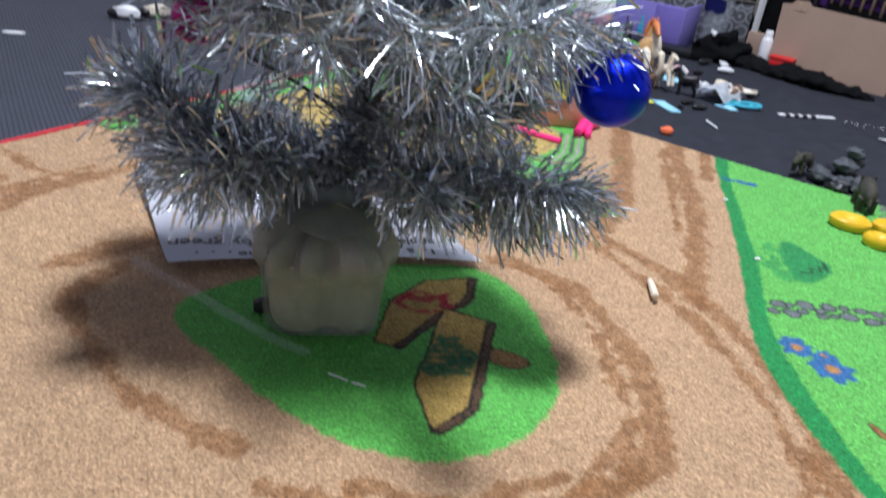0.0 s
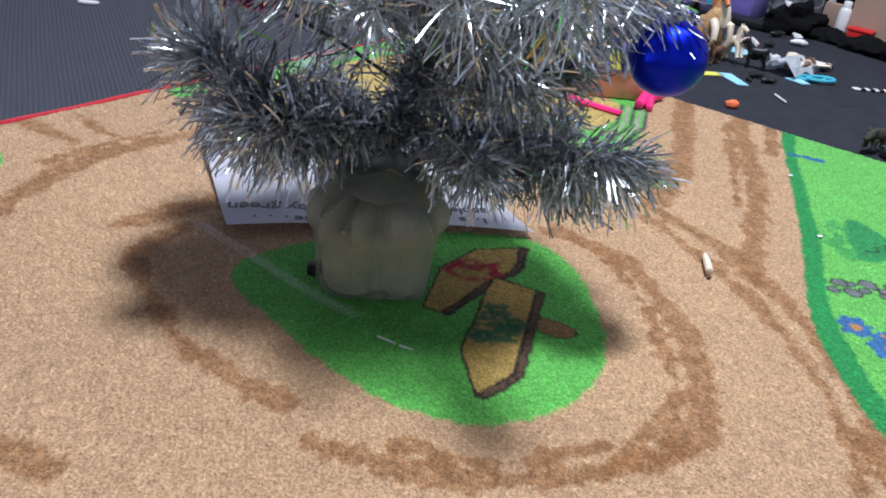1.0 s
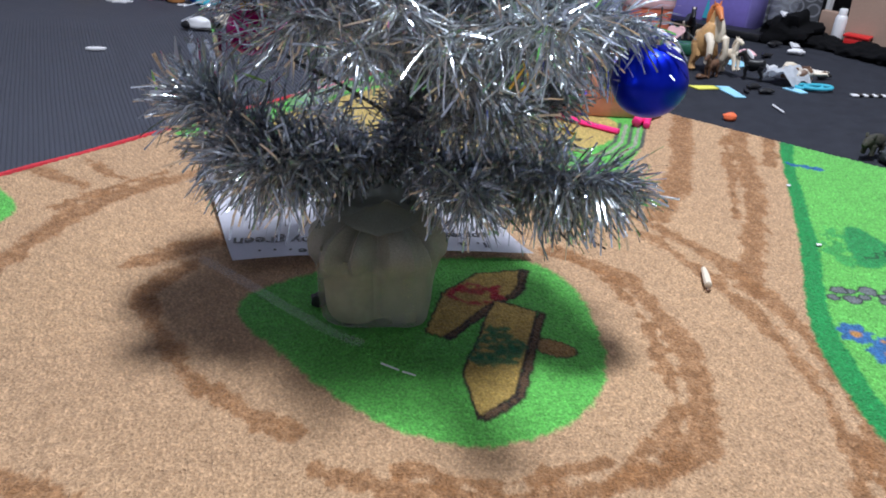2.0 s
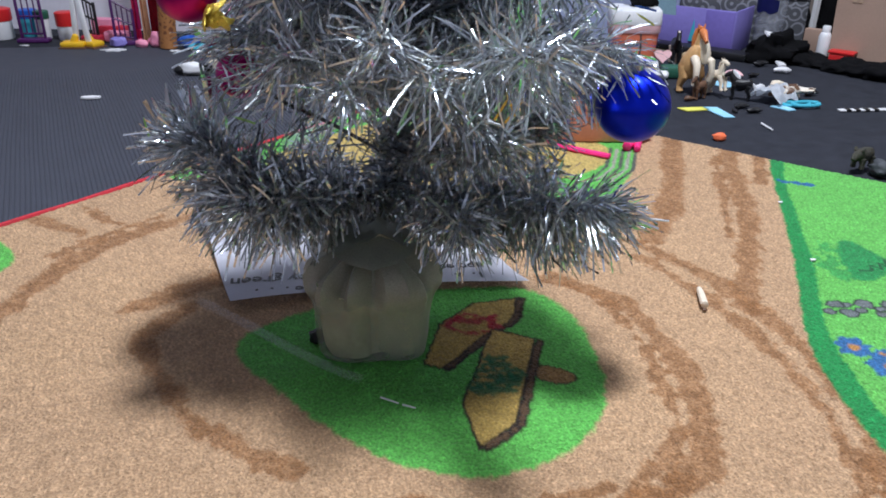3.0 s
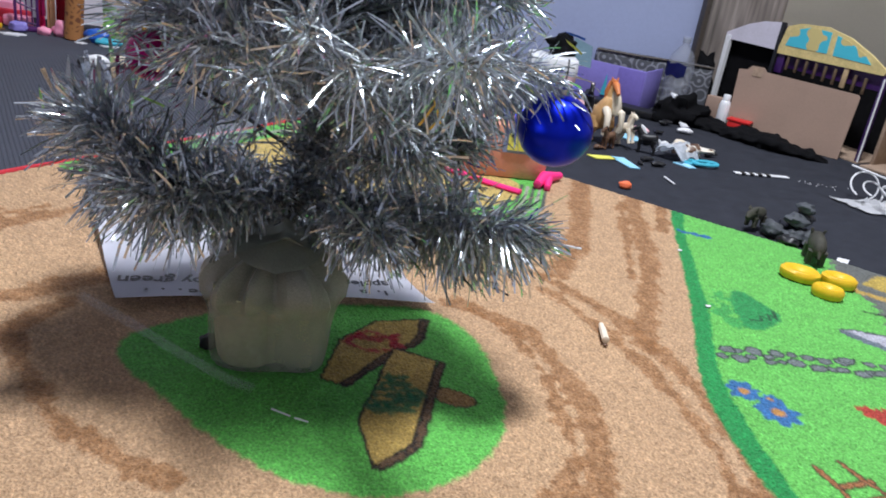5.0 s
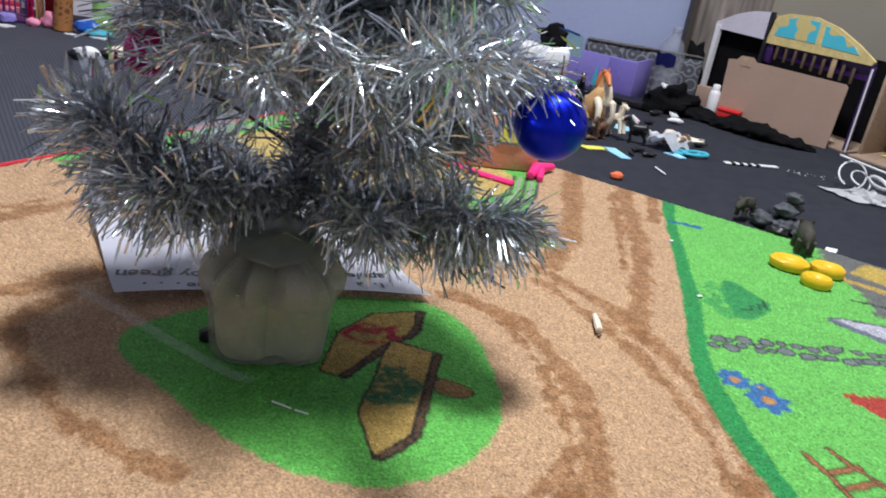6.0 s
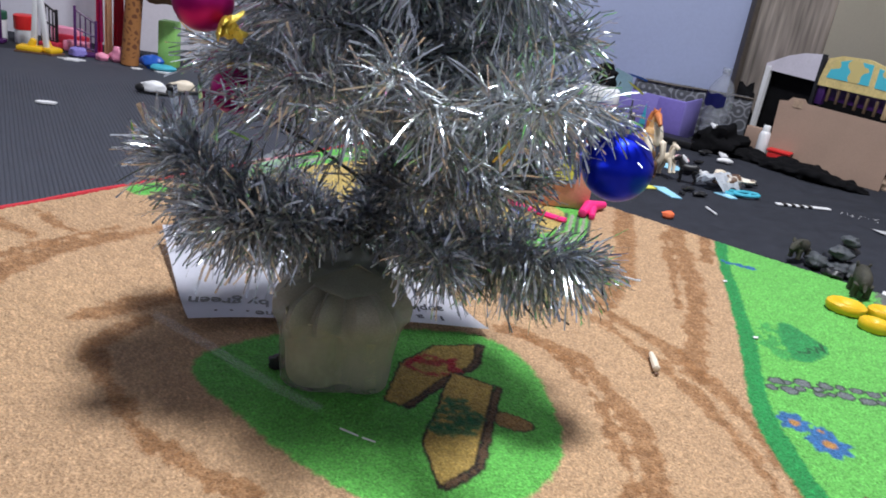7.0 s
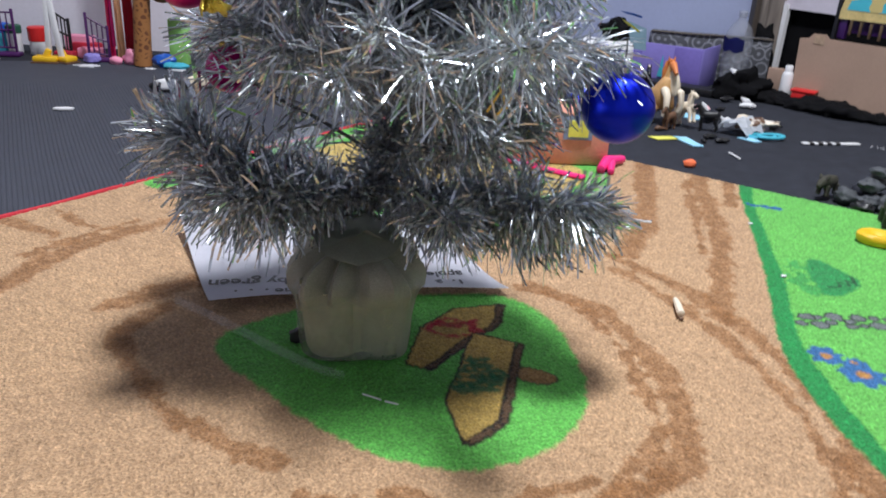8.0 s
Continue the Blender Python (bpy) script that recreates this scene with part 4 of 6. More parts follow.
            fold += 0.045 * noise.noise(Vector((c * 1.8, q * 1.8, z * 20))) + 0.014 * noise.noise(Vector((c * 5, q * 5, z * 50 + 4)))
            fold -= 0.030 * crease(a) * min(1, z / 0.02)
            fold += 0.016 * math.exp(-((z - 0.064 - 0.003 * math.sin(a * 3)) / 0.003) ** 2)
            row.append((r * sq * c * fold * 0.98, r * sq * q * fold * 0.92, z + 0.0015 * noise.noise(Vector((c * 3, q * 3, z * 50))) * min(1, z / 0.01)))
        rows.append(row)
    bm, rings = skin(rows)
    bm.faces.new(rings[0][::-1])
    bag = part("bag", bm, ORGANZA, tree, "grey sheer cloth bag gathered at the neck")
    bag.matrix_world = pose(TRUNK.x - 0.006, TRUNK.y - 0.012, 0.0012, 0, 0, -4)
    rows = []
    for n, (z, r) in enumerate(((0.095, 0.0185), (0.099, 0.0175), (0.103, 0.022), (0.109, 0.029), (0.113, 0.036), (0.114, 0.041), (0.112, 0.030), (0.116, 0.017), (0.120, 0.006))):
        row = []
        for k in range(seg):
            a = 2 * math.pi * k / seg
            out = max(0, (r - 0.018) / 0.027) * (1.0 if n < 6 else 0.5)
            w = 1 + (0.20 * math.sin(a * 5 + 1.2 * math.sin(a * 2 + 1)) + 0.10 * math.sin(a * 11)) * out
            row.append((r * w * math.cos(a), r * w * math.sin(a) * 0.95, z + 0.006 * out * math.sin(a * 4 + 1) - 0.004 * out))
        rows.append(row)
    bm, rings = skin(rows)
    part("frill", bm, ORGANZA_FLAP, bag, "gathered cloth frill")
    # rounded front flap that hangs from the neck
    bm = bmx()
    nu, nv = 16, 10
    grid = [[bm.verts.new((0.036 * (u / nu * 2 - 1) * math.sqrt(1.0001 - 0.985 * (v / nv) ** 2) + 0.001, -0.016 - 0.034 * (v / nv) ** 0.7 + 0.0035 * math.cos(u / nu * 9) * (1 - v / nv) - 0.004 * (1 - (u / nu * 2 - 1) ** 2), 0.115 - 0.0200 * (v / nv) - 0.006 * abs(u / nu * 2 - 1) * (1 - v / nv))) for v in range(nv + 1)] for u in range(nu + 1)]
    for u in range(nu):
        for v in range(nv):
            bm.faces.new((grid[u][v], grid[u][v + 1], grid[u + 1][v + 1], grid[u + 1][v]))
    bmesh.ops.solidify(bm, geom=bm.faces[:], thickness=0.0006)
    part("flap", bm, ORGANZA_FLAP, bag, "folded rounded cloth flap")
    bm = bmx()
    turned(bm, [(0.0180, 0.0945), (0.0200, 0.0962), (0.0180, 0.0980)], seg=40)
    part("tie", bm, GREY_TOY, bag, "thin grey tie")
    rows = []
    for z in np.linspace(0.002, 0.068, 14):
        r = float(np.interp(z, [0, 0.004, 0.014, 0.030, 0.068], [0.0420, 0.0450, 0.0475, 0.0488, 0.0515]))
        row = []
        for k in range(seg):
            a = 2 * math.pi * k / seg
            c, q = math.cos(a), math.sin(a)
            dent = 0.95 - 0.06 * crease(a) + 0.055 * noise.noise(Vector((c * 2, q * 2, z * 25)))
            dent -= 0.20 * math.exp(-((a - 4.86) / 0.34) ** 2) * min(1, max(0, (0.056 - z) / 0.03))
            top = (0.003 * math.sin(c * 5 + 0.6) - 0.011 * math.exp(-((c + 0.02) / 0.22) ** 2) * (q < 0) - 0.005 * (c > 0.1) * (q < 0)) * max(0, (z - 0.04) / 0.028)
            row.append((r * square(a) * c * dent * 0.98, r * square(a) * q * dent * 0.92, z + top))
        rows.append(row)
    bm, rings = skin(rows)
    bm.faces.new(rings[0][::-1])
    bm.faces.new(rings[-1])
    part("base_weight", bm, ORGANZA_IN, bag, "cream block inside the bag")
    # small black lump low at the bag's left side
    bm = bmx()
    ball(bm, 0.008, pose(TRUNK.x - 0.058, TRUNK.y - 0.010, 0.004), (1, 0.8, 0.9), 14, rough=0.4)
    part("foot", bm, BLACK, tree, "small black lump beside the bag")


tinsel_tree()


def bauble(name, label, place, r, skin, cap, up=0.045, tilt=0.0):
    b = thing(name, label, "bauble", pose(*place, 0, tilt, 0))
    bm = bmx()
    ball(bm, r, None, (1, 1, 0.985), 48)
    part("globe", bm, skin, b)
    bm = bmx()
    turned(bm, [(r * 0.20, r * 0.95), (r * 0.20, r * 1.12), (r * 0.16, r * 1.16), (r * 0.05, r * 1.17)], seg=16)
    part("cap", bm, cap, b, "small metal cap")
    bm = bmx()
    limb(bm, [(0, 0, r * 1.15), (0.001, 0, r * 1.15 + up * 0.5), (0, 0, r * 1.15 + up)], 0.0006, 6)
    part("string", bm, WIRE, b, "thin hanging thread")
    return b


bauble("blue_bauble", "shiny metallic blue ball hanging from the tinsel tree", (0.1790, -0.148, 0.2270), 0.0278, BLUE_BALL, SILVER, 0.020)
mag = bauble("magenta_bauble", "shiny magenta ball with a gold bow on the tinsel tree", (-0.134, -0.128, 0.308), 0.0205, MAGENTA_BALL, GOLD, 0.02, 25)
bow_rng = random.Random(5)
for k in range(9):
    bm = bmx()
    reach, rise = bow_rng.uniform(0.016, 0.030), bow_rng.uniform(-0.014, 0.012)
    heading = math.radians(-75 + 18 * k)
    pts = [(0.016 + reach * t * math.cos(heading) * (1 - 0.35 * t), -0.012 - 0.012 * math.sin(t * 3.0), -0.004 + reach * t * math.sin(heading) * 0.7 + rise * t * t) for t in np.linspace(0, 1, 9)]
    limb(bm, pts, [0.0026, 0.0034, 0.0040, 0.0042, 0.0040, 0.0034, 0.0028, 0.0022, 0.0012], 6, 0.25)
    part("bow_loop", bm, GOLD_BOW, mag, "gold foil bow loop")


bauble("magenta_bauble", "shiny magenta ball hanging under a tinsel branch", (-0.115, -0.032, 0.230), 0.0195, MAGENTA_BALL, GOLD, 0.025, -10)


# ---- the sheet of paper ----
def text_mesh(words, size, shear=0.25):
    cu = bpy.data.curves.new("words", "FONT")
    cu.body, cu.size, cu.shear, cu.offset = words, size, shear, 0.0004
    cu.extrude = 0.00008
    ob = bpy.data.objects.new("words", cu)
    scene.collection.objects.link(ob)
    dg = bpy.context.evaluated_depsgraph_get()
    me = bpy.data.meshes.new_from_object(ob.evaluated_get(dg))
    bpy.data.objects.remove(ob)
    me.materials.clear()
    me.materials.append(INK)
    return me


def paper_height(u, v):
    curl = max(0.0, 1 - v / 0.4) ** 2
    return 0.0016 + 0.0075 * curl + 0.020 * v * v + 0.003 * math.sin(u * 5.0 + 1.0) * v + 0.0008 * (1 + math.sin(u * 11))


def paper_place(u, v):
    """u across the sheet, v from its front edge to its back."""
    front = Vector((-0.1475 + 0.296 * u, -0.017 + 0.009 * math.sin(u * math.pi) + 0.006 * u, 0))
    back = Vector((-0.197 + 0.297 * u, 0.180, 0))
    q = front.lerp(back, v)
    q.z = paper_height(u, v)
    return q


def paper_sheet():
    bm = bmx()
    nu, nv = 36, 24
    grid = [[bm.verts.new(paper_place(i / nu, j / nv)) for j in range(nv + 1)] for i in range(nu + 1)]
    for i in range(nu):
        for j in range(nv):
            bm.faces.new((grid[i][j], grid[i + 1][j], grid[i + 1][j + 1], grid[i][j + 1]))
    bmesh.ops.solidify(bm, geom=bm.faces[:], thickness=0.0003)
    sheet = tagged(finish("paper_sheet", bm, PAPER), "white handwritten sheet of paper lying on the rug", "paper")
    for words, u, v, size, slope in (("1.  a", 0.885, 0.150, 0.019, -0.06), ("me .  .  .", 0.300, 0.085, 0.019, 0.06), ("apples", 0.915, 0.285, 0.019, -0.06), ("by green", 0.290, 0.240, 0.0225, 0.06)):
        me = text_mesh(words, size)
        for vert in me.vertices:
            x, y, z = vert.co
            wob = 0.0024 * noise.noise(Vector((x * 130 + u * 40, y * 60, v * 9)))
            vert.co = paper_place(u - x / 0.297, v - (y + wob) / 0.184 + slope * x / 0.184) + Vector((0, 0, 0.0005 + z))
        ob = new("handwriting", me)
        ob.parent = sheet
        tagged(ob, "black handwritten words")


paper_sheet()


# ---- small things on the rug ----
def white_stub():
    bm = bmx()
    limb(bm, [(0.3065, -0.076, 0.0065), (0.312, -0.058, 0.0062), (0.3175, -0.041, 0.0045)], [0.0038, 0.0036, 0.0026], 8)
    ob = tagged(finish("chalk_stub", bm, CREAM), "short cream chalk stub lying on the rug", "chalk")
    bm = bmx()
    ball(bm, 0.0022, pose(0.3055, -0.0795, 0.003), (1.3, 0.8, 0.7), 10)
    part("worn_end", bm, BROWN, ob)


white_stub()
for name, pts in (("white_stick", [(-0.0155, -0.177, 0.0022), (-0.002, -0.187, 0.0024)]), ("white_stick", [(0.001, -0.189, 0.0022), (0.0105, -0.1955, 0.0030)])):
    bm = bmx()
    limb(bm, pts, [0.0008, 0.0007], 6)
    tagged(finish(name, bm, WHITE), "thin broken white plastic stick on the rug", "stick", "broken sticks")
bm = bmx()
limb(bm, rounded([(-0.178, -0.002, 0.004), (-0.133, -0.050, 0.005), (-0.088, -0.100, 0.005), (-0.050, -0.137, 0.004), (-0.030, -0.150, 0.003)], 4, False), 0.0036, 10, 1.4)
tagged(finish("plastic_tube", bm, CLEAR), "clear flattened plastic tube lying on the rug", "tube").visible_shadow = False
bm = bmx()
limb(bm, rounded([(-0.102, 0.452, 0.015), (-0.080, 0.490, 0.017), (-0.058, 0.535, 0.016), (-0.036, 0.585, 0.012)], 5, False), 0.015, 16, 1.25)
for v in bm.verts:
    v.co.z = max(0.001, v.co.z + 0.004 * noise.noise(v.co * 60))
    v.co.x += 0.003 * noise.noise(v.co * 45)
tagged(finish("plastic_wrap", bm, BOTTLE), "crumpled clear plastic wrap lying on the rug", "plastic wrap")
for x, y in ((0.526, 0.171), (0.472, 0.009)):
    bm = bmx()
    plate(bm, [(0, 0), (0.006, 0.001), (0.007, 0.004), (0.001, 0.005)], 0.0012, pose(x, y, 0.001))
    tagged(finish("paper_scrap", bm, WHITE), "tiny white paper scrap on the rug", "scrap", "paper scraps")


def play_ring(x, y, r, turn):
    bm = bmx()
    turned(bm, [(r * 0.12, 0.0075), (r * 0.3, 0.0095), (r * 0.55, 0.0130), (r * 0.85, 0.0135), (r, 0.0105), (r * 1.02, 0.006), (r * 0.97, 0.0015), (r * 0.9, 0.0)][::-1], seg=36)
    for v in bm.verts:
        v.co.y *= 0.78
        v.co.z *= 1 + 0.04 * noise.noise(v.co * 90)
    ob = tagged(finish("yellow_disc", bm, YELLOW), "yellow dimpled plastic disc lying on the rug", "toy", "yellow discs")
    ob.matrix_world = pose(x, y, 0.0012, 0, 0, turn)


play_ring(0.662, 0.099, 0.025, -40)
play_ring(0.708, 0.081, 0.022, -38)
play_ring(0.664, 0.047, 0.019, -42)


def dark_animal(x, y, turn, s, lying=False):
    """A squat dark toy beast with four legs, snout and ears."""
    bm = bmx()
    limb(bm, [(-0.030, 0, 0.026), (-0.020, 0, 0.030), (0.0, 0, 0.032), (0.018, 0, 0.034), (0.028, 0, 0.033)], [0.010, 0.016, 0.018, 0.017, 0.011], 14, 0.8)
    limb(bm, [(0.022, 0, 0.036), (0.036, 0, 0.034), (0.046, 0, 0.026)], [0.013, 0.011, 0.006], 12, 0.85)
    for lx in (-0.020, 0.017):
        for ly in (-0.009, 0.009):
            limb(bm, [(lx, ly, 0.026), (lx + 0.002, ly * 1.15, 0.012), (lx + 0.003, ly * 1.15, 0.003)], [0.008, 0.006, 0.0065], 8)
    for ly in (-0.008, 0.008):
        limb(bm, [(0.026, ly, 0.044), (0.024, ly * 1.4, 0.052)], [0.005, 0.003], 8, 0.5)
    limb(bm, [(-0.032, 0, 0.028), (-0.040, 0, 0.018)], [0.004, 0.002], 6)
    ob = tagged(finish("toy_beast", bm, DARK_TOY), "small dark brown rubber animal figure at the rug edge", "toy animal", "toy animals")
    ob.matrix_world = pose(x, y, 0.0005 if not lying else 0.014, 0 if not lying else 70, 0, turn) @ Matrix.Scale(s, 4)
    return ob


dark_animal(0.728, 0.158, 60, 0.80)
dark_animal(0.722, 0.288, 205, 0.62)


def stone_heap():
    rng = random.Random(8)
    for x, y, z, r, m in ((0.738, 0.262, 0.010, 0.017, GREY_TOY), (0.752, 0.235, 0.010, 0.017, GREY_TOY), (0.765, 0.262, 0.011, 0.018, BLACK), (0.775, 0.235, 0.010, 0.016, GREY_TOY), (0.760, 0.247, 0.032, 0.015, GREY_TOY), (0.780, 0.258, 0.032, 0.015, BLACK), (0.772, 0.250, 0.050, 0.012, GREY_TOY), (0.735, 0.222, 0.008, 0.013, BLACK)):
        bm = bmx()
        ball(bm, r, None, (1.2, 0.95, 0.68), 26, rough=0.35, seed=rng.random() * 9)
        ob = tagged(finish("toy_stone", bm, m), "smooth dark grey toy stone in a small heap", "toy stone", "heap of toy stones")
        ob.matrix_world = pose(x, y, FLOOR + z + 0.002, rng.uniform(-12, 12), rng.uniform(-12, 12), rng.uniform(0, 180))


stone_heap()
bm = bmx()
plate(bm, [(0, 0), (0.018, -0.003), (0.030, 0.008), (0.014, 0.014)], 0.0025, pose(0.775, 0.165, FLOOR + 0.0012, 8, 0, 0))
tagged(finish("paper_scrap", bm, WHITE), "white folded paper scrap on the carpet", "scrap", "paper scraps")


def house_box():
    b = thing("toy_house_box", "peach cardboard toy box with a blue-framed yellow window", "toy box", pose(0.362, 0.500, 0.001, 0, 0, -8))
    bm = bmx()
    box(bm, 0.150, 0.11, 0.085, None, 0.004)
    part("body", bm, PEACH, b)
    for x in (-0.052, 0.022):
        bm = bmx()
        box(bm, 0.046, 0.003, 0.038, pose(x, -0.0560, 0.042))
        w = part("window_frame", bm, mat("slate_blue_frame", (0.20, 0.25, 0.42), 0.5), b, "slate blue window frame")
        bm = bmx()
        box(bm, 0.032, 0.003, 0.026, pose(x, -0.0585, 0.047))
        part("window_pane", bm, YELLOW_PALE, w, "yellow window pane")


house_box()
bm = bmx()
for i, pts in enumerate((rounded([(0.262, 0.478, 0.004), (0.30, 0.430, 0.005), (0.335, 0.396, 0.004), (0.366, 0.368, 0.004)], 4, False),)):
    limb(bm, pts, 0.0042, 8, 1.5)
tagged(finish("pink_ribbon", bm, HOTPINK), "hot pink ribbon lying across the rug", "ribbon")
bm = bmx()
limb(bm, [(0.404, 0.400, 0.007), (0.425, 0.428, 0.011), (0.462, 0.452, 0.008)], [0.007, 0.010, 0.006], 10)
limb(bm, [(0.418, 0.392, 0.005), (0.432, 0.425, 0.009)], [0.005, 0.007], 10)
tagged(finish("pink_ribbon", bm, HOTPINK), "crumpled hot pink ribbon on the rug", "ribbon")


# ---- toys on the carpet to the right ----
def quadruped(name, label, place, s, turn, colours, roll=0.0, rear=0.0):
    """A toy horse or cow; rear: degrees by which it stands up on its hind legs."""
    bm = bmx()
    lift = pose(-0.028, 0, 0.045, 0, -rear, 0) @ pose(0.028, 0, -0.045)

    def up(pts):
        return [tuple(lift @ Vector(p)) for p in pts]

    limb(bm, up([(-0.036, 0, 0.056), (-0.028, 0, 0.058), (-0.005, 0, 0.054), (0.016, 0, 0.055), (0.028, 0, 0.058)]), [0.011, 0.0175, 0.0170, 0.0170, 0.011], 14, 0.85, 0)
    limb(bm, up([(0.018, 0, 0.060), (0.028, 0, 0.074), (0.036, 0, 0.086)]), [0.0155, 0.0115, 0.0085], 12, 0.7, 0)
    limb(bm, up([(0.032, 0, 0.089), (0.042, 0, 0.088), (0.055, 0, 0.077)]), [0.0090, 0.0085, 0.0058], 10, 0.75, 0)
    limb(bm, up([(0.012, 0, 0.074), (0.021, 0, 0.088), (0.032, 0, 0.098)]), [0.0065, 0.0080, 0.005], 8, 0.55, 1)
    for ly in (-0.004, 0.004):
        limb(bm, up([(0.034, ly, 0.095), (0.033, ly * 1.3, 0.103)]), [0.0026, 0.0012], 6, 0.6, 0)
    for ly in (-0.0085, 0.0085):
        limb(bm, up([(0.020, ly, 0.050), (0.024, ly, 0.030), (0.020, ly, 0.014), (0.023, ly, 0.003)]), [0.0090, 0.0062, 0.0050, 0.0060], 8, 1.0, 0)
        limb(bm, [(-0.028, ly, 0.050), (-0.024, ly, 0.034), (-0.034, ly, 0.018), (-0.031, ly, 0.003)], [0.0110, 0.0078, 0.0055, 0.0064], 8, 1.0, 1 if len(colours) > 2 else 0)
    limb(bm, [(-0.040, 0, 0.058), (-0.050, 0, 0.046), (-0.052, 0, 0.024)], [0.004, 0.006, 0.003], 8, 0.7, 1)
    ob = tagged(finish(name, bm, colours), label, "toy animal", "toy animals")
    ob.matrix_world = pose(*place, 0, 0, turn) @ pose(0, 0, 0, roll, 0, 0) @ Matrix.Scale(s, 4)
    return ob


def rearing_horse():
    """A stout toy horse that rears: tan barrel, white chest and legs, orange head and mane."""
    bm = bmx()
    limb(bm, [(-0.004, 0.012, 0.030), (-0.003, 0.010, 0.042), (0.0, 0.004, 0.060), (0.002, -0.004, 0.076), (0.003, -0.006, 0.086)], [0.015, 0.0215, 0.0205, 0.0170, 0.0120], 18, 0.95, 0)
    limb(bm, [(0.007, -0.016, 0.058), (0.006, -0.017, 0.074), (0.005, -0.014, 0.088), (0.003, -0.013, 0.100)], [0.008, 0.0110, 0.0095, 0.0065], 14, 0.8, 1)
    limb(bm, [(0.002, -0.004, 0.080), (0.002, -0.004, 0.096), (0.002, -0.008, 0.108)], [0.0120, 0.0085, 0.0072], 14, 0.8, 0)
    limb(bm, [(0.002, -0.002, 0.110), (0.001, -0.012, 0.110), (-0.002, -0.024, 0.102), (-0.003, -0.030, 0.097)], [0.0072, 0.0080, 0.0056, 0.0042], 12, 0.8, 2)
    limb(bm, [(-0.004, 0.004, 0.084), (-0.005, 0.003, 0.098), (-0.003, 0.000, 0.113), (0.0, -0.006, 0.119)], [0.005, 0.0058, 0.0055, 0.0035], 10, 0.6, 2)
    for dx in (-0.0045, 0.0055):
        limb(bm, [(dx, -0.004, 0.116), (dx * 1.3, -0.004, 0.124)], [0.0028, 0.0010], 6, 0.7, 2)
    for dx, dy in ((-0.0165, 0.008), (0.016, 0.006)):
        limb(bm, [(dx * 0.8, 0.010, 0.046), (dx, dy - 0.004, 0.030), (dx * 1.05, dy + 0.004, 0.015), (dx * 1.1, dy, 0.003)], [0.0125, 0.0090, 0.0058, 0.0066], 10, 1.0, 0)
    for dx, dz in ((-0.010, 0.044), (0.013, 0.050)):
        limb(bm, [(dx * 0.8, -0.010, 0.066), (dx * 1.25, -0.026, dz + 0.012), (dx * 1.35, -0.030, dz - 0.010), (dx * 1.3, -0.026, dz - 0.022)], [0.0085, 0.0068, 0.0052, 0.0058], 10, 1.0, 1)
    limb(bm, [(0.012, 0.020, 0.050), (0.019, 0.026, 0.036), (0.020, 0.026, 0.012)], [0.006, 0.0085, 0.004], 10, 0.8, 1)
    ob = tagged(finish("toy_horse", bm, [HORSE, CREAM, HORSE_MANE]), "palomino toy horse rearing, with cream chest and orange mane", "toy animal", "toy animals")
    ob.matrix_world = pose(0.666, 0.746, FLOOR + 0.001, 0, 0, 8) @ Matrix.Scale(1.08, 4)


rearing_horse()
quadruped("toy_calf", "black and cream toy calf on the carpet", (0.660, 0.700, FLOOR + 0.001), 0.46, -150, [BROWN, BLACK], 0)
quadruped("toy_calf", "cream toy calf leaning beside the toy horse", (0.706, 0.722, FLOOR + 0.001), 0.62, -75, [CREAM, CREAM], 0, 20)
quadruped("toy_cow", "brown and white toy cow lying on its side", (0.822, 0.706, FLOOR + 0.014), 0.68, 25, [HIDE, CREAM], 82)
quadruped("toy_calf", "black and white toy calf standing beside the white cloth", (0.738, 0.690, FLOOR + 0.001), 0.55, 150, [BLACK, WHITE], 0)
quadruped("toy_horse", "black and white toy horse beside the tub", (0.735, 0.985, FLOOR + 0.001), 0.80, -110, [BLACK, CREAM, BLACK], 0)


def doll_dress(place, turn, s):
    """A limp white cloth piece: a flat shirt shape with soft rumples."""
    bm = bmx()
    n = 15
    outline = lambda v: 0.030 - 0.014 * v + 0.016 * math.exp(-((v - 0.78) / 0.10) ** 2)
    grid = []
    for j in range(n + 1):
        v = j / n
        half = outline(v)
        grid.append([bm.verts.new((half * (2 * i / n - 1), 0.062 * v - 0.030, 0.010 + 0.018 * (1 - (2 * i / n - 1) ** 2) + 0.008 * noise.noise(Vector((i * 0.35, j * 0.35, 2))))) for i in range(n + 1)])
    for a, c in zip(grid, grid[1:]):
        for i in range(n):
            bm.faces.new((a[i], a[i + 1], c[i + 1], c[i]))
    bmesh.ops.solidify(bm, geom=bm.faces[:], thickness=0.004)
    low = min(v.co.z for v in bm.verts)
    for v in bm.verts:
        v.co.z -= low
    ob = tagged(finish("white_cloth", bm, WHITE_CLOTH), "small rumpled white cloth lying among the toys", "cloth")
    ob.matrix_world = pose(*place, 0, 0, turn) @ Matrix.Scale(s, 4)


doll_dress((0.796, 0.668, FLOOR + 0.001), -60, 1.2)
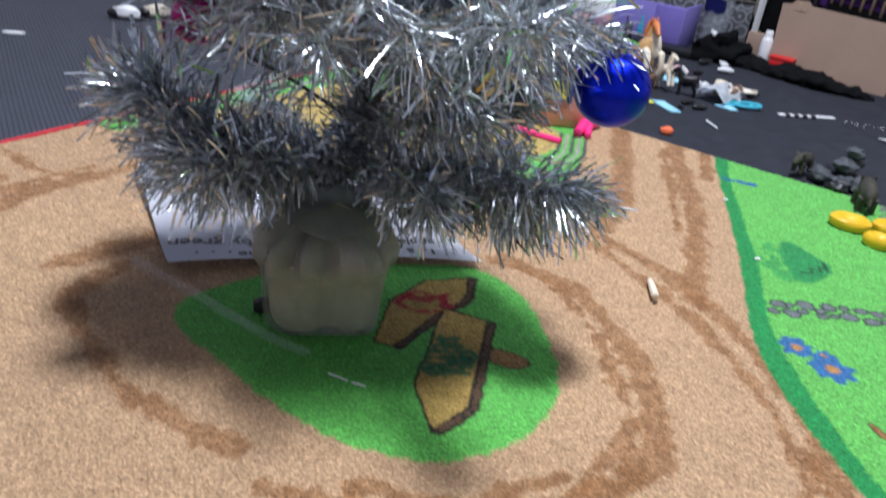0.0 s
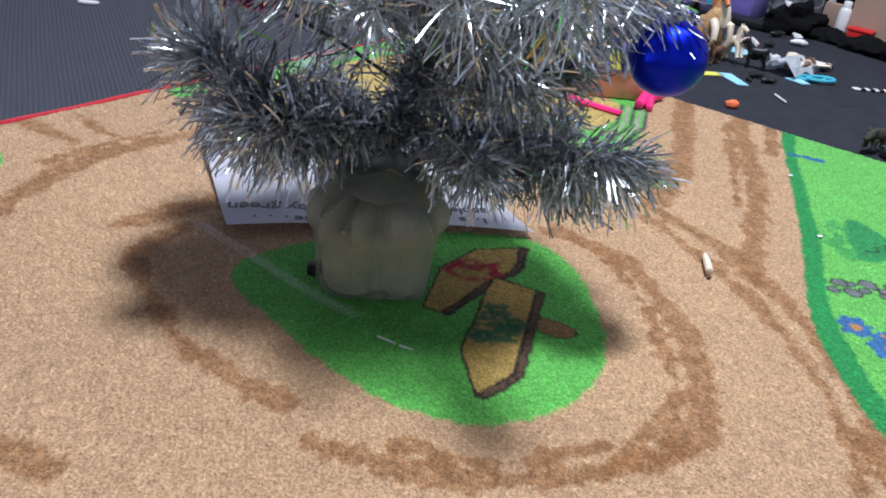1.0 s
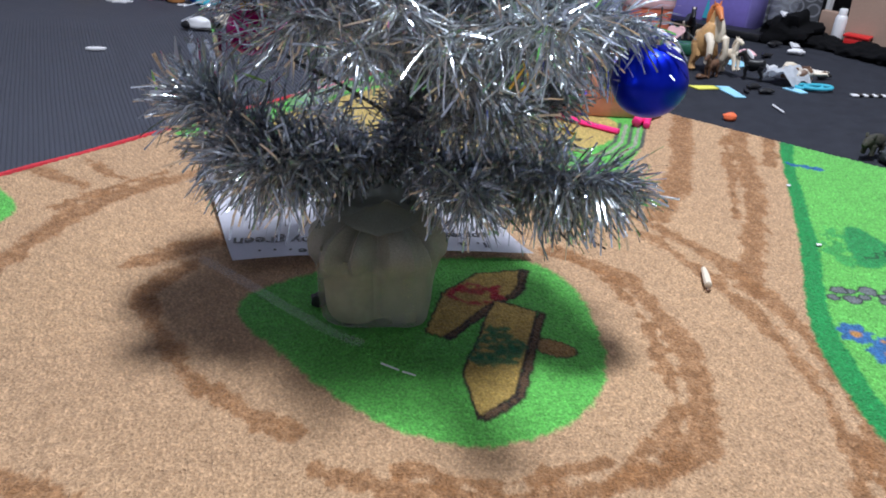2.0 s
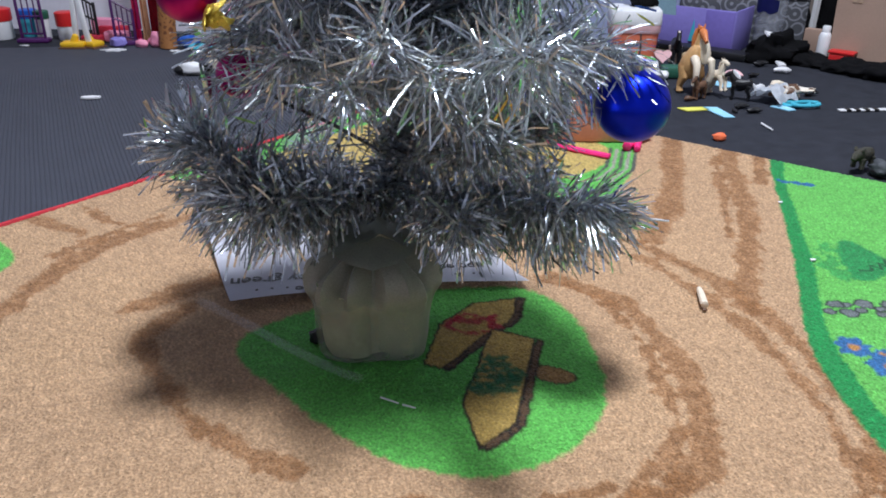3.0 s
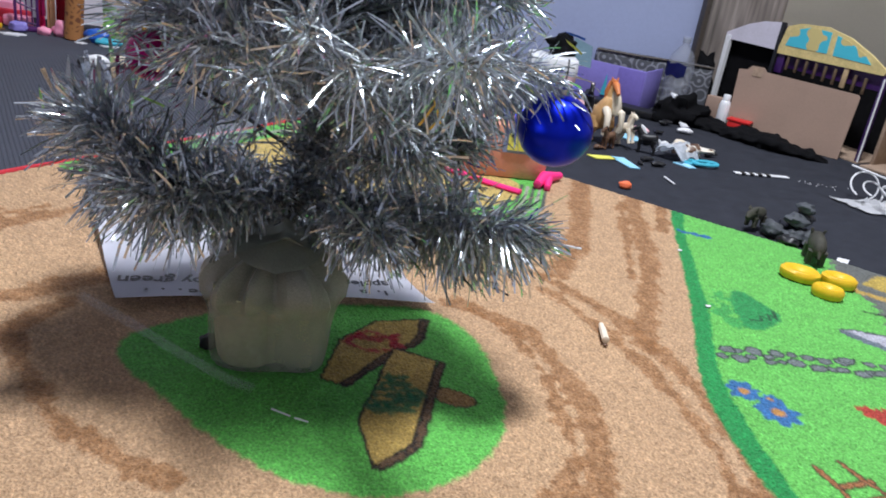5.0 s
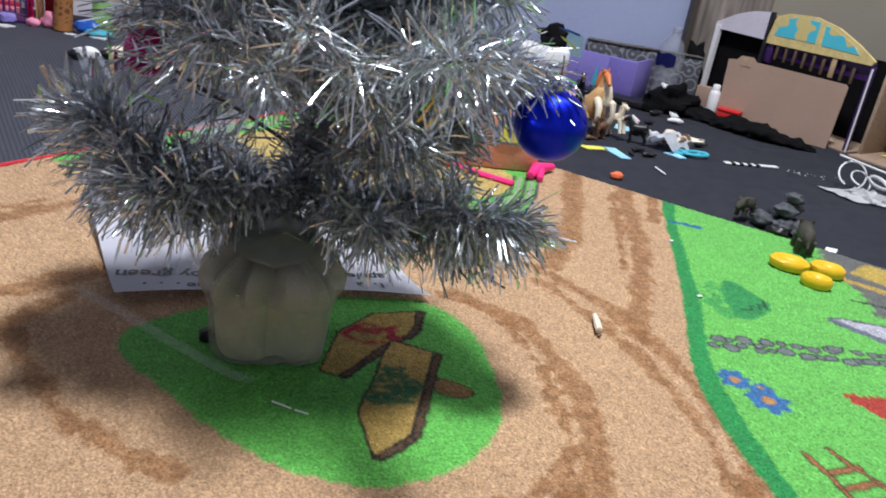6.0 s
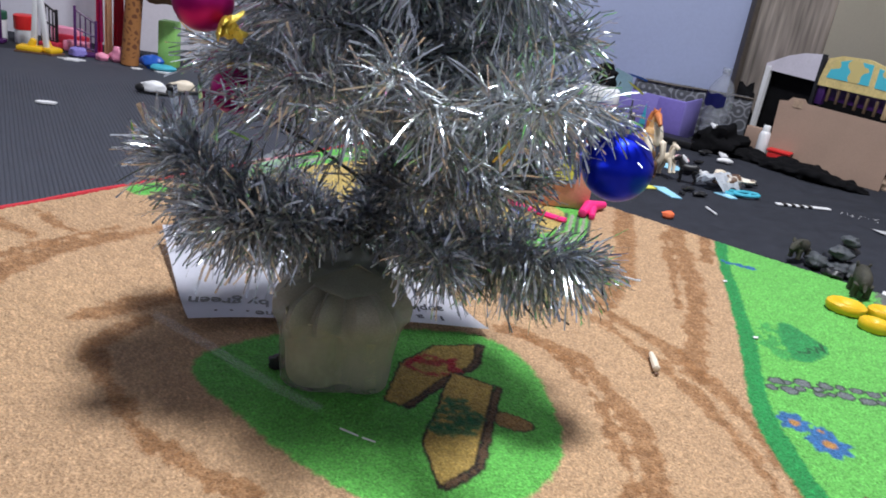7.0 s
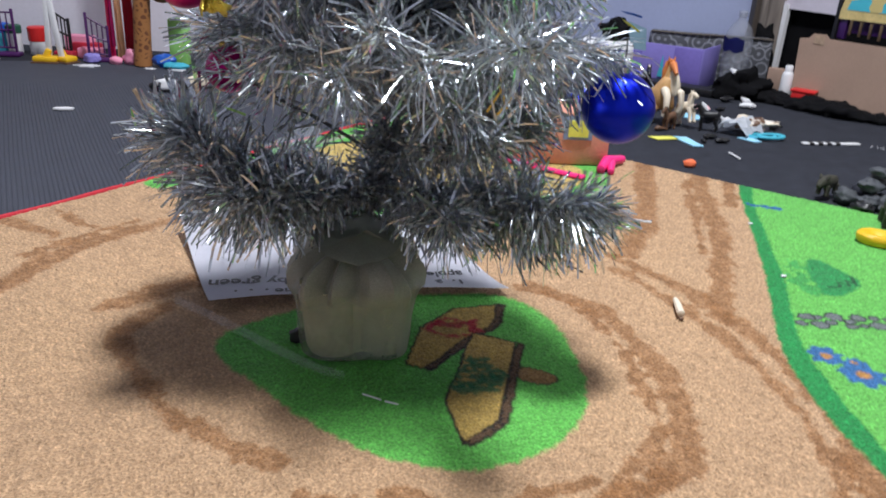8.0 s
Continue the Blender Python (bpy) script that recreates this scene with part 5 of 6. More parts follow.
for name, label, pts, m in (
    ("card_strip", "lime yellow card strip on the carpet", [(0.592, 0.640), (0.602, 0.618), (0.648, 0.622), (0.642, 0.640)], YELLOW_PALE),
    ("card_strip", "pale blue card strip on the carpet", [(0.640, 0.640), (0.650, 0.572), (0.670, 0.570), (0.668, 0.636)], SKYBLUE),
    ("card_strip", "pale blue card strip beside the toy horse", [(0.735, 0.830), (0.752, 0.775), (0.790, 0.785), (0.782, 0.838)], SKYBLUE),
    ("card_strip", "pale blue card strip under the white cloth", [(0.772, 0.632), (0.790, 0.600), (0.806, 0.602), (0.802, 0.640)], SKYBLUE),
):
    bm = bmx()
    plate(bm, pts, 0.0018, pose(0, 0, FLOOR + 0.0012))
    tagged(finish(name, bm, m), label, "card strip", "card strips")
bm = bmx()
for k in range(2):
    ring = [(0.826 + 0.026 * math.cos(a) + 0.012 * k, 0.636 + 0.014 * math.sin(a) - 0.012 * k, FLOOR + 0.004 + 0.003 * k) for a in np.linspace(0, 6.0, 22)]
    limb(bm, ring, 0.0036, 8)
tagged(finish("teal_loop", bm, TEAL), "teal plastic loops lying on the carpet", "toy")
bm = bmx()
ball(bm, 0.0095, pose(0.582, 0.452, FLOOR + 0.006), (1.25, 0.9, 0.7), 16, rough=0.25)
tagged(finish("clay_lump", bm, ORANGE), "small lump of orange modelling clay on the carpet", "clay")
bm = bmx()
limb(bm, [(0.697, 0.527, FLOOR + 0.003), (0.6955, 0.487, FLOOR + 0.003)], [0.0018, 0.0014], 6)
tagged(finish("white_stick", bm, WHITE), "thin white stick lying on the carpet", "stick")


def bead_strip():
    s = thing("bead_strip", "white strip with black bars on the carpet", "toy", pose(0.944, 0.589, FLOOR + 0.001, 0, 0, -3))
    bm = bmx()
    box(bm, 0.118, 0.012, 0.003, None, 0.001)
    part("strip", bm, WHITE, s)
    for k in range(4):
        bm = bmx()
        box(bm, 0.009, 0.0128, 0.0036, pose(-0.042 + 0.018 * k, 0, 0))
        part("bar", bm, BLACK, s)


bead_strip()
def toy_piece(x, y, size, turn, m, tall=0.5):
    """A broken bit of a toy: a bent, tapered, knobbly arm or shell."""
    bm = bmx()
    rng = random.Random(int(x * 997 + y * 131))
    pts = [(size * k * 0.5, size * 0.25 * math.sin(k * 1.3 + rng.random() * 3), size * (0.28 + 0.16 * rng.random())) for k in range(-2, 3)]
    limb(bm, pts, [size * f * tall for f in (0.35, 0.6 + 0.3 * rng.random(), 0.75, 0.45 + 0.3 * rng.random(), 0.25)], 10, 1.25)
    limb(bm, [pts[2], (size * 0.2, size * 0.6, size * 0.2)], [size * 0.3 * tall, size * 0.16 * tall], 8)
    low = min(v.co.z for v in bm.verts)
    for v in bm.verts:
        v.co.z -= low
    ob = tagged(finish("toy_piece", bm, m), "small broken toy piece lying on the carpet", "toy", "toy pieces")
    ob.matrix_world = pose(x, y, FLOOR + 0.001, 0, 0, turn)


for x, y, size, turn, m in (
    (0.712, 0.628, 0.015, 20, BLACK), (0.722, 0.598, 0.014, -10, BLACK), (0.688, 0.604, 0.009, 70, BLACK),
    (0.796, 0.790, 0.018, 50, WHITE), (0.870, 0.775, 0.018, 10, CREAM), (0.945, 0.893, 0.018, -20, WHITE), (0.845, 0.740, 0.014, 80, WHITE), (0.825, 0.765, 0.012, 35, WHITE), (0.860, 0.690, 0.011, 60, CREAM),
    (0.786, 0.765, 0.020, 30, BLACK), (0.868, 0.735, 0.018, -30, BROWN), (0.895, 0.700, 0.016, 15, BLACK), (0.845, 0.735, 0.014, 100, WHITE),
    (0.790, 0.850, 0.020, 20, PINK_PALE), (0.820, 0.868, 0.018, -40, PINK_PALE), (0.812, 0.838, 0.014, 70, WHITE), (0.905, 0.730, 0.012, 0, GREY_TOY),
    (0.655, 0.872, 0.022, 95, WHITE), (0.795, 1.045, 0.024, 60, TAN_WOOD), (0.770, 0.985, 0.018, 90, WHITE), (0.930, 0.960, 0.018, 10, BLACK),
    (0.860, 0.860, 0.014, 30, BLACK), (0.640, 0.690, 0.012, 10, BROWN), (0.815, 0.748, 0.012, 140, WHITE),
):
    toy_piece(x, y, size, turn, m)


def heap_of_cloth():
    bm = bmx()
    pts = rounded([(0.975, 1.06, 0.014), (1.015, 1.045, 0.034), (1.05, 0.99, 0.014), (1.085, 0.92, 0.008), (1.118, 0.845, 0.014), (1.155, 0.79, 0.012), (1.22, 0.735, 0.002)], 8, False)
    n = len(pts)
    limb(bm, pts, [0.009 + 0.016 * math.sin(math.pi * min(1, i / n * 1.05)) + 0.008 * noise.noise(Vector((i * 0.21, 0, 0))) for i in range(n)], 28, 1.9)
    bmesh.ops.subdivide_edges(bm, edges=bm.edges[:], cuts=1, use_grid_fill=True)
    bm.normal_update()
    for v in bm.verts:
        v.co += v.normal * (0.014 * noise.noise(v.co * 20) + 0.010 * noise.noise(v.co * 60))
        v.co.z = max(FLOOR + 0.72 * (v.co.z - FLOOR) - 0.003, FLOOR + 0.001)
    tagged(finish("black_cloth", bm, BLACK_CLOTH_AND_SHADE), "crumpled black cloth heaped on the carpet", "cloth")
    bm = bmx()
    ball(bm, 0.05, None, (0.75, 0.6, 1.7), 30, rough=0.5, seed=3)
    for v in bm.verts:
        v.co += v.co.normalized() * (0.010 * noise.noise(v.co * 30) + 0.005 * noise.noise(v.co * 80))
        v.co.z = max(v.co.z, -0.070)
    ob = tagged(finish("black_cloth", bm, BLACK_CLOTH_AND_SHADE), "tall crumpled black cloth bundle behind the plastic bag", "cloth")
    ob.matrix_world = pose(1.155, 1.215, FLOOR + 0.071)
    bm = bmx()
    ball(bm, 0.045, None, (1.25, 0.8, 0.9), 30, rough=0.6, seed=6)
    for v in bm.verts:
        v.co += v.co.normalized() * (0.012 * noise.noise(v.co * 34) + 0.006 * noise.noise(v.co * 80))
        v.co.z = max(v.co.z, -0.026)
    ob = tagged(finish("black_cloth", bm, BLACK_CLOTH_AND_SHADE), "low crumpled black cloth beside the plastic bag", "cloth")
    ob.matrix_world = pose(0.985, 1.000, FLOOR + 0.027, 0, 0, -25)
    for x, y, z in ((0.950, 0.985, 0.062), (0.955, 0.925, 0.006)):
        bm = bmx()
        plate(bm, [(0, 0), (0.030, 0.006), (0.034, 0.020), (0.012, 0.024)], 0.004, pose(x, y, FLOOR + z, 20, 10, 20))
        tagged(finish("paper_scrap", bm, WHITE), "white paper scrap on the black cloth", "scrap", "paper scraps")


heap_of_cloth()


def along(p0, p1):
    """A pose whose x runs along the floor from p0 to p1."""
    d = Vector(p1) - Vector(p0)
    return pose(p0[0], p0[1], FLOOR, 0, 0, math.degrees(math.atan2(d.y, d.x)))


def cardboard_sheet():
    c = thing("cardboard_sheet", "brown corrugated cardboard sheet propped upright", "cardboard", along((1.112, 0.965), (1.279, 0.762)) @ pose(0, 0, 0.001, -4))
    bm = bmx()
    plate(bm, [(-0.012, 0.0), (0.250, 0.0), (0.252, 0.142), (0.246, 0.147), (0.130, 0.150), (0.042, 0.152), (0.034, 0.161), (0.006, 0.160), (-0.002, 0.150), (-0.022, 0.147)], 0.004, pose(0, 0.002, 0, 90))
    part("sheet", bm, CARD, c)
    bm = bmx()
    box(bm, 0.022, 0.0008, 0.02, pose(0.022, -0.0030, 0.138))
    part("tape", bm, CARD_EDGE, c, "brown tape patch")


cardboard_sheet()
bm = bmx()
turned(bm, [(0.0125, 0.0), (0.0135, 0.004), (0.0135, 0.058), (0.011, 0.066), (0.009, 0.068), (0.009, 0.080), (0.0075, 0.082)], pose(1.096, 0.990, FLOOR + 0.001))
tagged(finish("white_bottle", bm, WHITE), "small white plastic bottle standing on the carpet", "bottle")
bm = bmx()
box(bm, 0.050, 0.03, 0.030, pose(1.112, 0.938, FLOOR + 0.001, 0, 0, -50), 0.004)
box(bm, 0.056, 0.034, 0.006, pose(1.112, 0.938, FLOOR + 0.0305, 0, 0, -50), 0.002)
tagged(finish("red_box", bm, RED), "small red lidded plastic box on the carpet", "box")
bm = bmx()
box(bm, 0.04, 0.02, 0.065, pose(1.108, 1.052, FLOOR + 0.001, 0, 0, -55), 0.002)
tagged(finish("small_carton", bm, CARD), "small brown carton behind a white bottle", "carton")


def toy_stable():
    """Two gabled bays of a toy stable, the front one with a fence."""
    s = thing("toy_stable", "toy stable with white frame and teal and gold gable", "toy house", along((1.178, 1.186), (1.311, 0.753)))
    bm = bmx()
    plate(bm, [(0.0, 0.006), (0.010, 0.006), (0.012, 0.206), (-0.002, 0.206)], 0.012, pose(0, 0.012, 0, 90))
    part("post", bm, WHITE, s, "white front post")
    bm = bmx()
    plate(bm, [(-0.006, 0.196), (0.150, 0.196), (0.150, 0.262), (0.10, 0.256), (0.055, 0.242), (-0.006, 0.212)], 0.006, pose(0, 0.010, 0, 90))
    part("gable", bm, mat("pale_lilac_board", (0.62, 0.58, 0.66), 0.6, scale=20, var=0.08), s, "pale lilac gable board")
    # inside walls carry the stable's inner shade as black colour
    bm = bmx()
    box(bm, 0.46, 0.004, 0.198, pose(0.225, 0.14, 0.001))
    box(bm, 0.004, 0.13, 0.198, pose(0.004, 0.075, 0.001))
    box(bm, 0.145, 0.004, 0.205, pose(0.082, 0.030, 0.001))
    part("back_wall", bm, BLACK_CLOTH_AND_SHADE, s, "inside wall coloured black for the shade within")
    bm = bmx()
    box(bm, 0.010, 0.010, 0.262, pose(0.156, 0.006, 0.001), 0.001)
    part("post", bm, BLACK, s, "black front post")
    bm = bmx()
    plate(bm, [(0.158, 0.190), (0.440, 0.196), (0.446, 0.206), (0.400, 0.232), (0.340, 0.258), (0.275, 0.272), (0.205, 0.268), (0.170, 0.256)], 0.008, pose(0, 0.010, 0, 90))
    part("gable", bm, GOLD_BOARD, s, "teal and gold printed gable")
    for outline in ([(0.178, 0.212), (0.292, 0.214), (0.290, 0.262), (0.235, 0.264), (0.190, 0.250)], [(0.308, 0.213), (0.405, 0.212), (0.385, 0.230), (0.335, 0.252), (0.306, 0.258)]):
        bm = bmx()
        plate(bm, outline, 0.002, pose(0, 0.003, 0, 90))
        part("panel", bm, GABLE, s, "teal printed panel")
    bm = bmx()
    box(bm, 0.285, 0.008, 0.035, pose(0.300, 0.020, 0.160), 0.001)
    box(bm, 0.020, 0.010, 0.05, pose(0.172, 0.012, 0.145), 0.001)
    part("beam", bm, PURPLE_DARK, s, "dark purple beam")
    for k in range(9):
        bm = bmx()
        box(bm, 0.007 if k != 6 else 0.012, 0.004, 0.036 if k != 6 else 0.05, pose(0.195 + 0.026 * k, 0.006, 0.156 - 0.0012 * k), 0.001)
        part("fence_bar", bm, BAR_BROWN if k != 6 else TAN_WOOD, s, "brown fence bar")
    bm = bmx()
    box(bm, 0.008, 0.012, 0.192, pose(0.446, 0.006, 0.001), 0.001)
    part("post", bm, PURPLE_DARK, s, "dark purple corner post")
    bm = bmx()
    limb(bm, [(0.452, -0.002, 0.001), (0.449, -0.002, 0.19)], 0.0022, 6)
    part("edge_trim", bm, WHITE, s, "thin white edge trim")
    # plates added behind the gables to keep lamp light off the inside
    for outline, x0 in (([(0.0, 0.196), (0.150, 0.196), (0.150, 0.254), (0.10, 0.250), (0.055, 0.236), (0.0, 0.208)], 0.0), ([(0.164, 0.196), (0.436, 0.198), (0.396, 0.226), (0.340, 0.250), (0.275, 0.264), (0.205, 0.260), (0.170, 0.250)], 0.0)):
        bm = bmx()
        plate(bm, outline, 0.018, pose(0, 0.034, 0, 90))
        part("shade_plate", bm, PURPLE_DARK, s, "added dark purple plate behind the gable, shading the inside")
    bm = bmx()
    box(bm, 0.46, 0.15, 0.003, pose(0.225, 0.07, 0.0))
    part("base", bm, CARD_EDGE, s, "brown base board")


toy_stable()


def open_crate():
    c = thing("open_crate", "brown open-fronted crate, its back board black for the inside shade", "crate", along((1.325, 0.735), (1.43, 0.46)))
    # back board is coloured black in place of the shade inside
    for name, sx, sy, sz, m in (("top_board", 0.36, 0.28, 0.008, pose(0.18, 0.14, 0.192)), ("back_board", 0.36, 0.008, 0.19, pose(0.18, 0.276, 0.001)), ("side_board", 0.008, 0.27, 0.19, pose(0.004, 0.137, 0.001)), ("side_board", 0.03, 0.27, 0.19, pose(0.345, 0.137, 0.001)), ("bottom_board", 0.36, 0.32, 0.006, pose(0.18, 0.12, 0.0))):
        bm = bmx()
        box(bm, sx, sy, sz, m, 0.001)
        part(name, bm, BLACK_CLOTH_AND_SHADE if name == "back_board" else (TAN_WOOD if name == "top_board" else CARD_EDGE), c)
    bm = bmx()
    plate(bm, [(0.02, 0.02), (0.10, 0.01), (0.12, 0.04), (0.03, 0.05)], 0.002, along((1.325, 0.735), (1.43, 0.46)) @ pose(0.01, 0.03, 0.0075))
    tagged(finish("card_strip", bm, YELLOW_PALE), "olive yellow card lying in the crate", "card strip", "card strips")


open_crate()


def curled_track():
    """White plastic loops of a toy track and a torn white paper beside them."""
    t = thing("curled_track", "white curled plastic toy track lying on the carpet", "toy track")
    for k, (cx, cy, r, tilt) in enumerate(((1.085, 0.482, 0.026, 62), (1.100, 0.474, 0.021, 40), (1.13, 0.455, 0.024, 25))):
        bm = bmx()
        m = pose(cx, cy, FLOOR + 0.003 + r * math.sin(radians(tilt)), tilt, 0, -30 + 12 * k)
        limb(bm, [tuple(m @ Vector((r * math.cos(a), r * math.sin(a), 0.004 * a))) for a in np.linspace(-1.4, 4.2 if k < 2 else 4.6, 26)], 0.0017, 8, 1.0 if k < 2 else 2.2)
        part("loop", bm, WHITE, t)
    bm = bmx()
    limb(bm, [(1.06, 0.50, FLOOR + 0.06), (1.13, 0.44, FLOOR + 0.045), (1.20, 0.38, FLOOR + 0.02)], 0.002, 8)
    part("rail", bm, WHITE, t)
    bm = bmx()
    n = 14
    grid = [[bm.verts.new((1.010 + 0.105 * i / n + 0.010 * noise.noise(Vector((i * 0.5, k * 0.4, 1))) + 0.02 * k / n, 0.475 - 0.075 * k / n - 0.05 * i / n + 0.012 * noise.noise(Vector((i * 0.4, k * 0.5, 5))), FLOOR + 0.004 + 0.022 * math.sin(math.pi * i / n) * math.sin(math.pi * k / n) * (0.6 + 0.8 * noise.noise(Vector((i * 0.6, k * 0.6, 9)))))) for k in range(n + 1)] for i in range(n + 1)]
    for a, c in zip(grid, grid[1:]):
        for k in range(n):
            bm.faces.new((a[k], a[k + 1], c[k + 1], c[k]))
    bmesh.ops.solidify(bm, geom=bm.faces[:], thickness=0.001)
    tagged(finish("torn_paper", bm, WHITE), "crumpled torn white paper lying on the carpet", "paper")


curled_track()
bm = bmx()
ball(bm, 0.035, pose(1.30, 0.54, FLOOR + 0.022), (1.3, 1.0, 0.65), 22, rough=0.35)
tagged(finish("orange_bag", bm, ORANGE), "crumpled orange packet on the carpet", "packet")


def lilac_bin():
    b = thing("lilac_bin", "lilac plastic storage bin against the wall", "storage box", along((0.775, 1.240), (0.930, 1.080)))
    for name, sx, sy, sz, m in (("front", 0.212, 0.004, 0.100, pose(0.106, 0, 0.001)), ("side", 0.004, 0.13, 0.100, pose(0.211, 0.066, 0.001)), ("side", 0.004, 0.13, 0.100, pose(0.001, 0.066, 0.001)), ("back", 0.212, 0.004, 0.100, pose(0.106, 0.132, 0.001)), ("bottom", 0.208, 0.13, 0.003, pose(0.106, 0.066, 0.0005))):
        bm = bmx()
        box(bm, sx, sy, sz, m, 0.001)
        part(name, bm, PURPLE, b)
    bm = bmx()
    box(bm, 0.070, 0.003, 0.098, pose(0.176, -0.0045, 0.001), 0.001)
    part("end_panel", bm, PURPLE_MID, b, "deeper violet end panel")
    bm = bmx()
    plate(bm, [(0, 0), (0.016, 0), (0.009, 0.052)], 0.003, along((0.775, 1.240), (0.930, 1.080)) @ pose(0.105, -0.004, 0.022, 90))
    tagged(finish("teal_triangle", bm, TEAL), "teal card triangle leaning on the lilac bin", "card")
    bm = bmx()
    box(bm, 0.26, 0.05, 0.018, along((0.775, 1.240), (0.930, 1.080)) @ pose(0.14, -0.045, 0.001, 0, 0, 0), 0.004)
    tagged(finish("black_tray", bm, BLACK), "low black tray on the carpet before the bin", "tray")


lilac_bin()


def grey_basket():
    """A cloth storage box with a swirl print and a stiff rim."""
    b = thing("storage_basket", "grey cloth storage basket with a pale swirl print", "basket", along((0.860, 1.268), (1.030, 1.195)))
    bm = bmx()
    box(bm, 0.305, 0.045, 0.122, pose(0.152, 0.0, 0.001), 0.008)
    bmesh.ops.subdivide_edges(bm, edges=bm.edges[:], cuts=5, use_grid_fill=True)
    for v in bm.verts:
        v.co += Vector((0, 0.004 * noise.noise(v.co * 22), 0.002 * noise.noise(v.co * 30) * (v.co.z > 0.05)))
    part("body", bm, BASKET, b)
    bm = bmx()
    limb(bm, [(0.002, -0.023, 0.1235), (0.10, -0.0245, 0.1225), (0.20, -0.0235, 0.1240), (0.303, -0.023, 0.1225)], 0.0028, 8)
    part("rim", bm, DARK_EDGE, b, "dark stitched rim")


grey_basket()


def water_bottle():
    w = thing("water_bottle", "large clear ribbed plastic bottle with a dark blue label", "bottle", pose(1.030, 1.122, FLOOR + 0.001) @ Matrix.Diagonal((0.86, 0.86, 0.95, 1)))
    bm = bmx()
    profile = [(0.030, 0.0), (0.038, 0.003)]
    for k in range(24):
        z = 0.006 + 0.128 * k / 23
        profile.append((0.0395 + 0.0007 * math.sin(k * 1.57), z))
    profile += [(0.038, 0.142), (0.028, 0.160), (0.016, 0.174), (0.011, 0.182), (0.011, 0.196)]
    turned(bm, profile, seg=36)
    for v in bm.verts:
        v.co += Vector((v.co.x, v.co.y, 0)) * 0.10 * noise.noise(v.co * 38)
    part("body", bm, BOTTLE, w)
    bm = bmx()
    arc = [math.radians(150 + 7 * k) for k in range(17)]
    low = [bm.verts.new((0.0418 * math.cos(a), 0.0418 * math.sin(a), 0.100 + 0.003 * math.sin(k * 0.9))) for k, a in enumerate(arc)]
    high = [bm.verts.new((0.0418 * math.cos(a), 0.0418 * math.sin(a), 0.134 + 0.003 * math.sin(k * 0.7))) for k, a in enumerate(arc)]
    for k in range(16):
        bm.faces.new((low[k], low[k + 1], high[k + 1], high[k]))
    bmesh.ops.solidify(bm, geom=bm.faces[:], thickness=0.0006)
    part("label", bm, mat("navy_label", (0.012, 0.016, 0.14), 0.4), w, "dark blue label")
    bm = bmx()
    turned(bm, [(0.0125, 0.186), (0.0130, 0.188), (0.0130, 0.199), (0.011, 0.201), (0.004, 0.2015)], seg=24)
    part("lid", bm, BOTTLE, w)


water_bottle()


